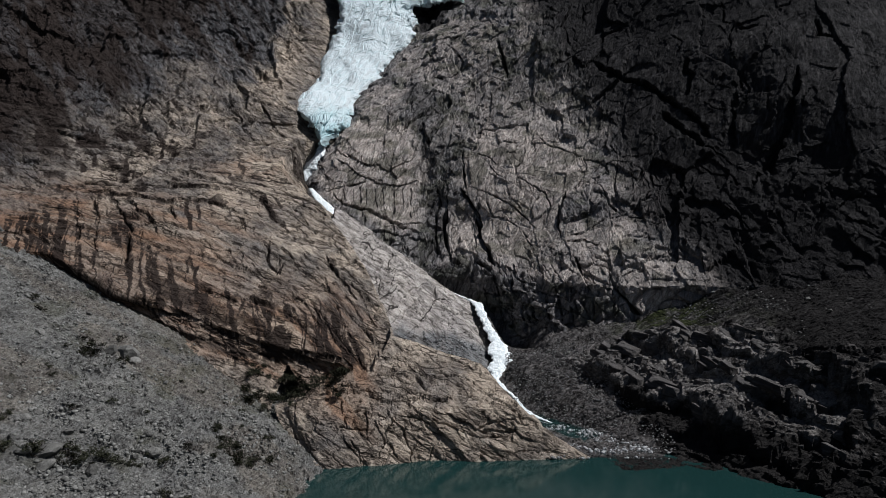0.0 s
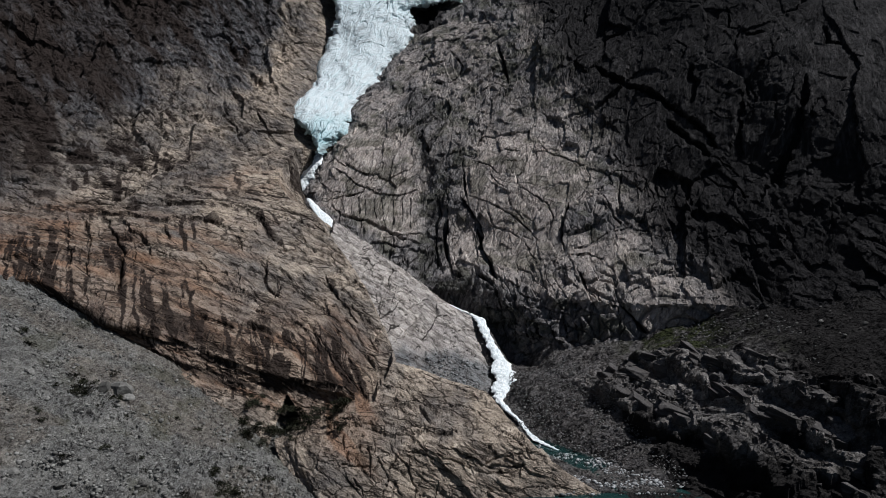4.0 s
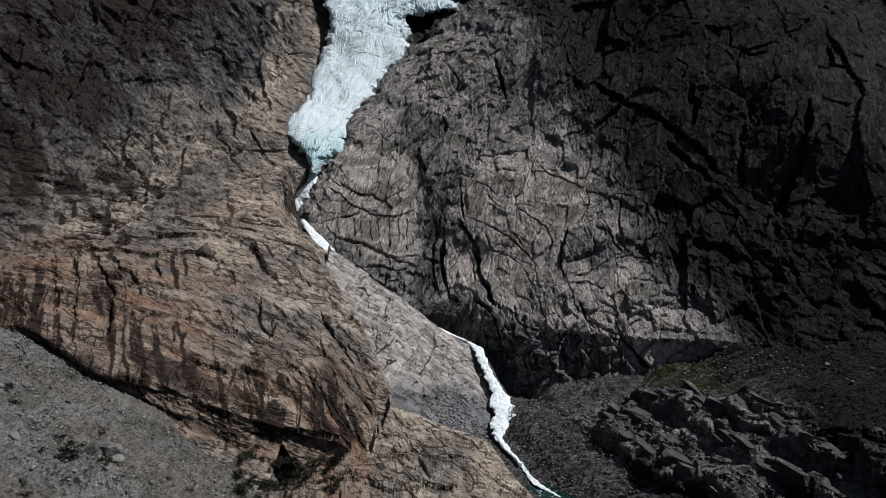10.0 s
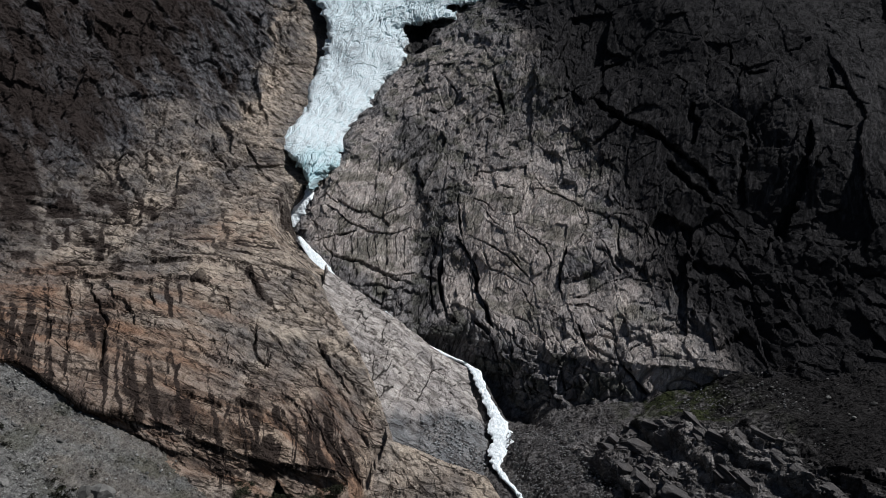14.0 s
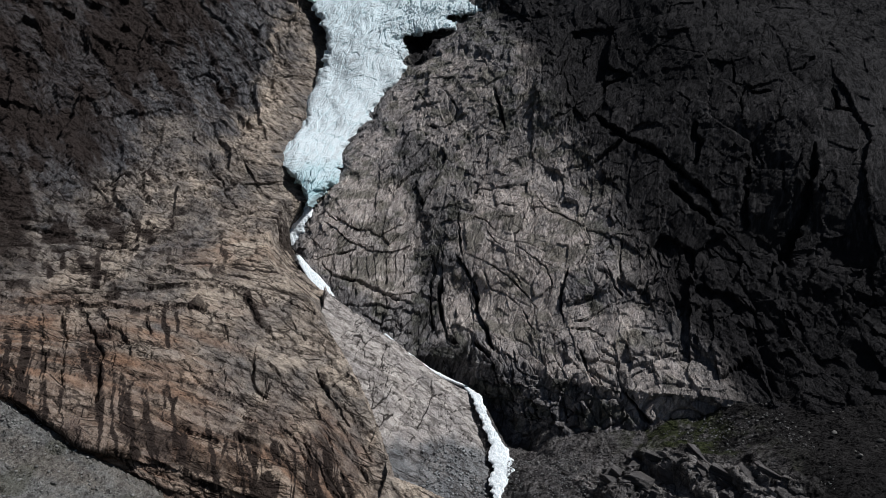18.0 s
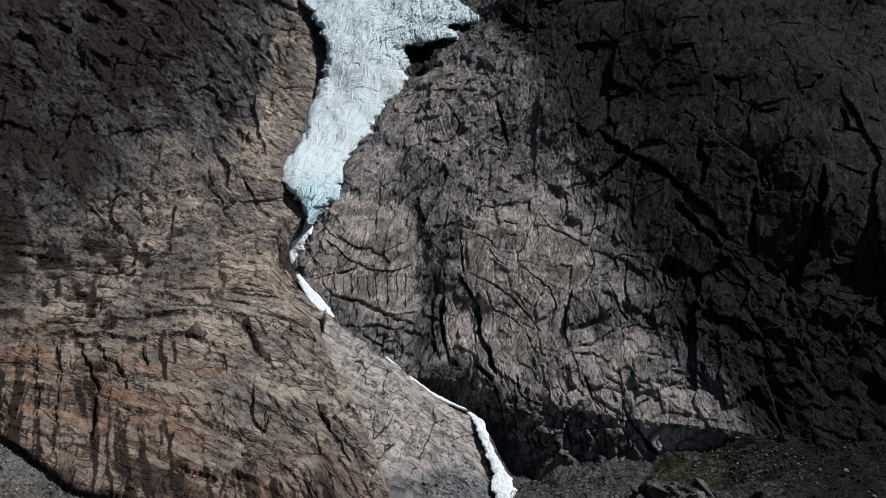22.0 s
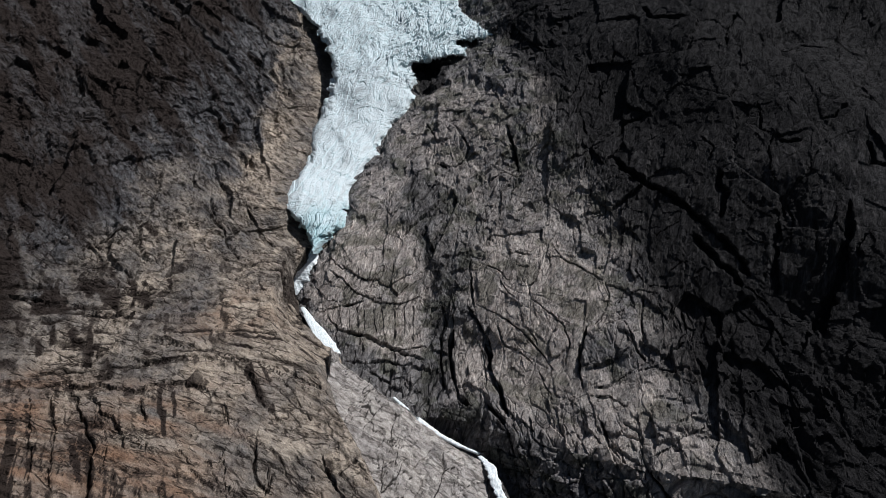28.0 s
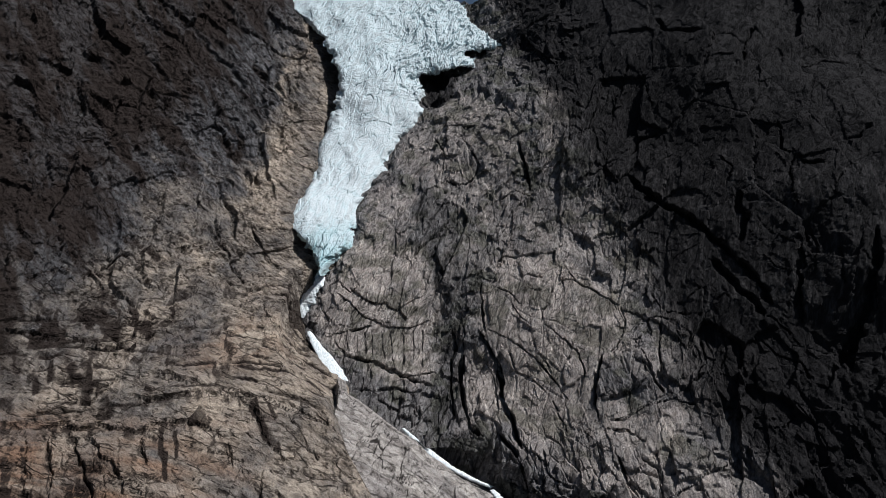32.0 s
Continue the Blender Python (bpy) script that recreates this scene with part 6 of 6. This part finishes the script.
def stone_material(name, rgb, rough=0.9):
    m, nt, b = material(name, rough)
    info = nt.nodes.new("ShaderNodeObjectInfo")
    col = mixed(nt, stepped(nt, noise_tex(nt, 2.6, 6, 0.7), 0.35, 0.68), tuple(c * 0.6 for c in rgb), tuple(min(c * 1.35, 0.6) for c in rgb))
    var = node(nt, "ShaderNodeMapRange", To_Min=0.55, To_Max=1.55)
    nt.links.new(info.outputs["Random"], var.inputs["Value"])
    grey = nt.nodes.new("ShaderNodeCombineColor")
    for k in range(3):
        nt.links.new(var.outputs[0], grey.inputs[k])
    nt.links.new(mixed(nt, 1.0, col, grey.outputs[0], "MULTIPLY"), b.inputs["Base Color"])
    relief(nt, b, noise_tex(nt, 3.0, 8, 0.75), 0.9, 0.4)
    return m


grey_stone = stone_material("grey_granite_stone", (0.13, 0.127, 0.12))
dark_stone = stone_material("dark_granite_stone", (0.075, 0.075, 0.077))


def mesh_of(bm, name, mat):
    me = bpy.data.meshes.new(name)
    bm.to_mesh(me)
    bm.free()
    me.materials.append(mat)
    return me


rng = random.Random(11)
GREY_STONES = [mesh_of(pebble(rng, 2), "boulder", grey_stone) for _ in range(8)]
DARK_STONES = [mesh_of(pebble(rng, 2), "boulder", dark_stone) for _ in range(6)]


def surface(fn, x, y):
    return float(fn(np.array([float(x)]), np.array([float(y)]))[0])


def boulder(meshes, x, y, z, size, label, group, tall=1.0):
    ob = new("boulder", rng.choice(meshes))
    ob.matrix_world = pose(x, y, z + size * 0.1, rng.uniform(-18, 18), rng.uniform(-18, 18), rng.uniform(0, 360)) @ Matrix.Diagonal((size * rng.uniform(0.9, 1.4), size, size * tall, 1))
    tagged(ob, label, "boulder", group)
    return ob


# the large ones that lie out on the scree
for x, y, s, lab in ((-87.2, 190, 6.5, "huge flat-topped grey boulder half buried in scree"), (-90.5, 187.5, 4.5, "large grey boulder beside a shrub on scree"), (-84.5, 188.5, 3.6, "grey boulder wedged under a larger block"),
                     (-82, 133.5, 3.4, "large pale boulder among dark shrubs"), (-76.5, 132.5, 3.2, "large pale boulder on the lower scree"), (-78.5, 136.5, 4.4, "large brown-grey boulder sunk in scree"), (-70, 137, 3.0, "rounded grey boulder on gravel"),
                     (-95, 141, 2.8, "pale angular boulder on brown gravel"), (-88, 145, 2.6, "grey boulder on brown gravel"), (-64, 152, 3.6, "broad grey boulder lying on fine gravel"), (-101, 148, 2.6, "pale angular boulder on brown gravel"), (-74, 166, 3.0, "flat grey slab of rock on scree"), (-104, 178, 3.2, "low grey boulder on the open scree"), (-111, 188, 2.8, "dark boulder with brush beside it on scree")):
    boulder(GREY_STONES, x, y, surface(scree, x, y), s, lab, "large boulders on the scree")
made = 0
while made < 170:
    x, y = rng.uniform(-150, -42), rng.uniform(112, 225)
    z = surface(scree, x, y)
    if z < 0.3 or rng.random() < 0.55 * (y > 160):
        continue
    s = 0.7 + 1.5 * rng.random() ** 3
    boulder(GREY_STONES, x, y, z, s, "weathered grey granite boulder on gravel scree" if s > 1.3 else "small grey stone block on gravel scree", "boulders on the scree", rng.uniform(0.8, 1.2))
    made += 1
made = 0
while made < 90:
    x, y = rng.uniform(30, 150), rng.uniform(200, 285)
    z = surface(apron, x, y)
    if not (1 < z < 46) or (z < 30 and x > 56 + 0.2 * (250 - y)):
        continue
    s = 0.6 + 1.6 * rng.random() ** 3
    on_moss = z > 31
    boulder(GREY_STONES if on_moss or rng.random() < 0.3 else DARK_STONES, x, y, z + 0.2, s, "grey boulder lying on the mossy ledge" if on_moss else "dark angular boulder on the talus fan", "boulders on the ledge" if on_moss else "boulders on the talus")
    made += 1


def block(rng):
    """A joint block: a box with skewed sides, knocked corners and sharp edges, about one metre across."""
    bm = bmesh.new()
    bmesh.ops.create_cube(bm, size=1.0)
    for vert in bm.verts:
        vert.co += Vector((rng.uniform(-0.14, 0.14), rng.uniform(-0.14, 0.14), rng.uniform(-0.1, 0.1)))
    for _ in range(3):
        n = Vector((rng.uniform(-1, 1), rng.uniform(-1, 1), rng.uniform(-0.2, 1))).normalized()
        cutoff = bmesh.ops.bisect_plane(bm, geom=bm.verts[:] + bm.edges[:] + bm.faces[:], plane_co=n * rng.uniform(0.42, 0.55), plane_no=n, clear_outer=True)
        bmesh.ops.contextual_create(bm, geom=[e for e in cutoff["geom_cut"] if isinstance(e, bmesh.types.BMEdge)])
    bmesh.ops.bevel(bm, geom=bm.edges[:], offset=0.025, segments=1, affect="EDGES")
    bmesh.ops.recalc_face_normals(bm, faces=bm.faces[:])
    return bm


BLOCKS = [mesh_of(block(rng), "rock_block", bench_rock) for _ in range(12)]


def on_bench(x, y):
    return float(bench_top[int(((1.36 * x + y) / 1.688 - 112) / 218 * 569), int(((x - 1.36 * y) / 1.688 + 300) / 410 * 899)])


# slabs of rock split along the joints stand in rows on the ledges
for _, wide, high, run in BENCH:
    for (ax, ay), (bx, by) in zip(run, run[1:]):
        far = math.hypot(bx - ax, by - ay)
        heading = math.degrees(math.atan2(by - ay, bx - ax))
        for k in range(max(1, round(far / 4.2))):
            t = (k + rng.uniform(0.1, 0.9)) * 4.2 / max(far, 4.2)
            back = rng.uniform(-1.5, 0.75 * wide) * rng.random() ** 0.5
            x = ax + (bx - ax) * t - (by - ay) / far * back
            y = ay + (by - ay) * t + (bx - ax) / far * back
            z = on_bench(x, y)
            if z < 0.5 or (z < 14 and rng.random() < 0.7) or (y < 200 and rng.random() < 0.6):
                continue
            s = rng.uniform(2.2, 4.6)
            ob = new("rock_slab_block", rng.choice(BLOCKS))
            ob.matrix_world = pose(x, y, z - 0.34 * s, rng.uniform(-16, 2), rng.uniform(6, 20), heading + rng.uniform(-13, 13)) @ Matrix.Diagonal((s * rng.uniform(1.6, 3.2), s * rng.uniform(0.9, 1.4), s * rng.uniform(0.7, 1.2), 1))
            tagged(ob, "long angular slab of pale grey granite tilted on the ledge", "rock block", "slabs on the bench")

made = 0
while made < 120:
    x, y = rng.uniform(50, 135), rng.uniform(150, 262)
    z = on_bench(x, y)
    if not (3 < z < 31) or x + 0.28 * (y - 248) < 52:
        continue
    s = 0.9 + 2.8 * rng.random() ** 2.5
    ob = new("rock_block", rng.choice(BLOCKS))
    ob.matrix_world = pose(x, y, z - 0.05 * s, rng.uniform(-22, 22), rng.uniform(-22, 22), 54 + rng.uniform(-35, 35)) @ Matrix.Diagonal((s * rng.uniform(0.8, 1.5), s, s * rng.uniform(0.6, 0.95), 1))
    tagged(ob, "large angular grey joint block on the bench" if s > 2.6 else "angular grey rock block fallen on the bench", "rock block", "blocks on the bench")
    made += 1


def strewn(name, count, place, mats, sizes, label, seed):
    """Countless small stones as one mesh."""
    r = np.random.RandomState(seed)
    kinds = []
    for _ in range(6):
        bm = pebble(rng, 1)
        kinds.append((np.array([tuple(v.co) for v in bm.verts]), np.array([[v.index for v in f.verts] for f in bm.faces])))
        bm.free()
    co, tri, n = [], [], 0
    for x, y, z in place(r, count):
        k = kinds[r.randint(6)]
        s = sizes[0] + (sizes[1] - sizes[0]) * r.rand() ** 3
        a = r.rand() * 6.28
        c, q = math.cos(a), math.sin(a)
        p = k[0] * s * (1 + 0.4 * (r.rand(3) - 0.5))
        co.append(np.stack([p[:, 0] * c - p[:, 1] * q + x, p[:, 0] * q + p[:, 1] * c + y, p[:, 2] + z + 0.1 * s], 1))
        tri.append(k[1] + n)
        n += len(p)
    co, tri = np.concatenate(co), np.concatenate(tri)
    me = bpy.data.meshes.new(name)
    me.vertices.add(len(co))
    me.vertices.foreach_set("co", co.astype(np.float32).ravel())
    me.loops.add(tri.size)
    me.loops.foreach_set("vertex_index", tri.astype(np.int32).ravel())
    me.polygons.add(len(tri))
    me.polygons.foreach_set("loop_start", np.arange(0, tri.size, 3, dtype=np.int32))
    me.update(calc_edges=True)
    me.materials.append(mats)
    return tagged(new(name, me), label, "stones", kind="stuff")


def loose_material(name, rgb):
    m, nt, b = material(name, 0.9)
    geo = nt.nodes.new("ShaderNodeNewGeometry")
    low = tuple(c * 0.5 for c in rgb)
    high = tuple(min(c * 1.6, 0.6) for c in rgb)
    nt.links.new(mixed(nt, geo.outputs["Random Per Island"], low, high), b.inputs["Base Color"])
    return m


def on_scree(r, count):
    x, y = r.uniform(-165, -30, count * 2), r.uniform(110, 250, count * 2)
    z = scree(x, y)
    ok = (z > -0.2) & (r.rand(len(x)) < 0.25 + 0.75 * ramp(fbm(x / 14, y / 14, 3, 501), -0.3, 0.4))
    return np.stack([x, y, z], 1)[ok][:count]


def on_talus(r, count):
    x, y = r.uniform(26, 150, count * 3), r.uniform(196, 290, count * 3)
    z = apron(x, y)
    ok = (z > 0.2) & (z < 50) & ((x < 58 + 0.2 * (250 - y)) | ((z > 30) & (r.rand(len(x)) < 0.3) & (x < 118)))
    return np.stack([x, y, z], 1)[ok][:count]


def on_bar(r, count):
    x, y = r.uniform(30, 76, count * 2), r.uniform(192, 240, count * 2)
    ok = (y < 236 - 0.45 * (x - 34)) & (fbm(x / 9, y / 5, 3, 503) > -0.15)
    return np.stack([x, y, x * 0 + 0.35], 1)[ok][:count]


strewn("scree_stones", 18000, on_scree, loose_material("scree_stone", (0.15, 0.148, 0.14)), (0.22, 1.3), "countless small grey stones strewn over the scree", 21)
strewn("talus_stones", 8000, on_talus, loose_material("talus_stone", (0.13, 0.127, 0.126)), (0.25, 1.1), "countless dark stones on the talus and ledge", 22)
strewn("river_stones", 1700, on_bar, loose_material("river_stone", (0.24, 0.245, 0.25)), (0.3, 1.5), "pale stones in the shallow river mouth", 23)
def on_dome_foot(r, count):
    x = r.uniform(-8, 24, count * 3)
    z = r.uniform(4, 26, count * 3)
    ok = z < 21.5 - 0.33 * (x - 4)
    return np.stack([x, pale_slab(x, z) - 0.2, z], 1)[ok][:count]


strewn("gravel_stones", 1500, on_dome_foot, loose_material("bank_stone", (0.16, 0.165, 0.168)), (0.2, 1.6), "grey gravel and stones banked on the dome's foot", 24)
foot = [(27, 257, 2.9, 2.0), (29, 249, 1.5, 1.6), (31, 243, 0.6, 2.6), (33.5, 238, 0.35, 2.0), (37, 232, 0.3, 0.9)]
tagged(torrent("stream", foot, 431, 0.25, (0, 0, 0.15)), "shallow foaming stream running out into the lake", "stream", "white water of the river")

# ---- shrubs ----
leaf_mat, nt, b = material("dark_birch_leaves", 0.7)
geo = nt.nodes.new("ShaderNodeNewGeometry")
nt.links.new(mixed(nt, geo.outputs["Random Per Island"], (0.008, 0.009, 0.006), (0.027, 0.028, 0.016)), b.inputs["Base Color"])
bark_mat, nt, b = material("shrub_bark", 0.9)
nt.links.new(mixed(nt, noise_tex(nt, 6, 4), (0.04, 0.032, 0.026), (0.1, 0.085, 0.07)), b.inputs["Base Color"])


def part(name, bm, mat, parent, label=""):
    ob = new(name, mesh_of(bm, name, mat))
    ob.parent = parent
    if label:
        tagged(ob, label)
    return ob


def stem(r, lean):
    bm = bmesh.new()
    rings, q = [], Vector((r.uniform(-0.1, 0.1), r.uniform(-0.1, 0.1), -0.15))
    for k in range(5):
        rad = 0.05 * (1 - k / 5.5)
        rings.append([bm.verts.new(q + Vector((rad * math.cos(a), rad * math.sin(a), 0))) for a in (0, 1.26, 2.51, 3.77, 5.03)])
        q = q + Vector((lean[0] * 0.2 + r.uniform(-0.06, 0.06), lean[1] * 0.2 + r.uniform(-0.06, 0.06), 0.24))
    for lo, hi in zip(rings, rings[1:]):
        for k in range(5):
            bm.faces.new((lo[k], lo[(k + 1) % 5], hi[(k + 1) % 5], hi[k]))
    bm.faces.new(rings[-1])
    return bm


def crown(r, lumps, leaves):
    bm = bmesh.new()
    spots = [Vector((r.gauss(0, 0.42), r.gauss(0, 0.42), r.uniform(0.35, 1.05))) for _ in range(lumps)]
    for _ in range(leaves):
        c = r.choice(spots) + Vector((r.gauss(0, 0.17), r.gauss(0, 0.17), r.gauss(0, 0.13)))
        u = Vector((r.uniform(-1, 1), r.uniform(-1, 1), r.uniform(-1, 1))).normalized()
        w = u.orthogonal().normalized()
        s = r.uniform(0.05, 0.1)
        bm.faces.new([bm.verts.new(c + p) for p in (u * s * 1.4, w * s * 0.6 + u * s * 0.2, -u * s, -w * s * 0.6 + u * s * 0.2)])
    return bm


def shrub(r):
    base = new("shrub")
    for k in range(5):
        a = k * 1.26 + r.uniform(-0.4, 0.4)
        part("stem", stem(r, (math.cos(a), math.sin(a))), bark_mat, base)
    part("crown", crown(r, 9, 420), leaf_mat, base, "small dark green leaves")
    return base


r = random.Random(31)
SHRUBS = [shrub(r) for _ in range(4)]
spots = [(-80, 134.5, 2.4), (-76, 139, 2.2), (-72, 140, 2.6), (-69, 142, 2.2), (-66, 144, 1.8), (-54, 168, 2.0), (-52, 166, 2.2), (-50, 164, 2.4), (-48, 161, 2.2), (-46, 163, 2.0), (-57, 172, 1.6), (-94, 184, 2.6), (-92, 181, 2.2), (-97, 186, 1.8),
         (-86, 186, 1.6), (-74, 136, 2.0), (-84, 131, 2.0), (-61, 150, 1.7), (-58, 158, 1.6), (-46, 168, 1.8), (-43, 171, 1.6), (-112, 191, 1.8), (-117, 196, 1.6), (-90, 139, 1.6), (-99, 133, 1.6)]
for k in range(44):
    spots.append((r.uniform(-60, -30), r.uniform(201, 218), r.uniform(1.2, 2.4)))
for k in range(34):
    x = r.uniform(-100, -44)
    spots.append((x, r.uniform(128, 196), r.uniform(0.7, 1.5)))
for k, (x, y, s) in enumerate(spots):
    z = surface(scree, x, y)
    if y > 200:
        up = np.linspace(0, 45, 450)
        z = max(z, float(up[np.argmax(front_slab(np.full(450, x), up) > y)]))
    if z < 0.5:
        continue
    m = pose(x, y, z - 0.1, 0, 0, r.uniform(0, 360)) @ Matrix.Diagonal((s * 1.2, s * 1.2, s, 1))
    ob = SHRUBS[k] if k < 4 else copy_thing(SHRUBS[k % 4], m)
    ob.matrix_basis = m
    tagged(ob, "low dark birch scrub at the foot of the slab" if y > 200 else "low dark green shrub growing between scree stones", "shrub", "shrubs on the scree")
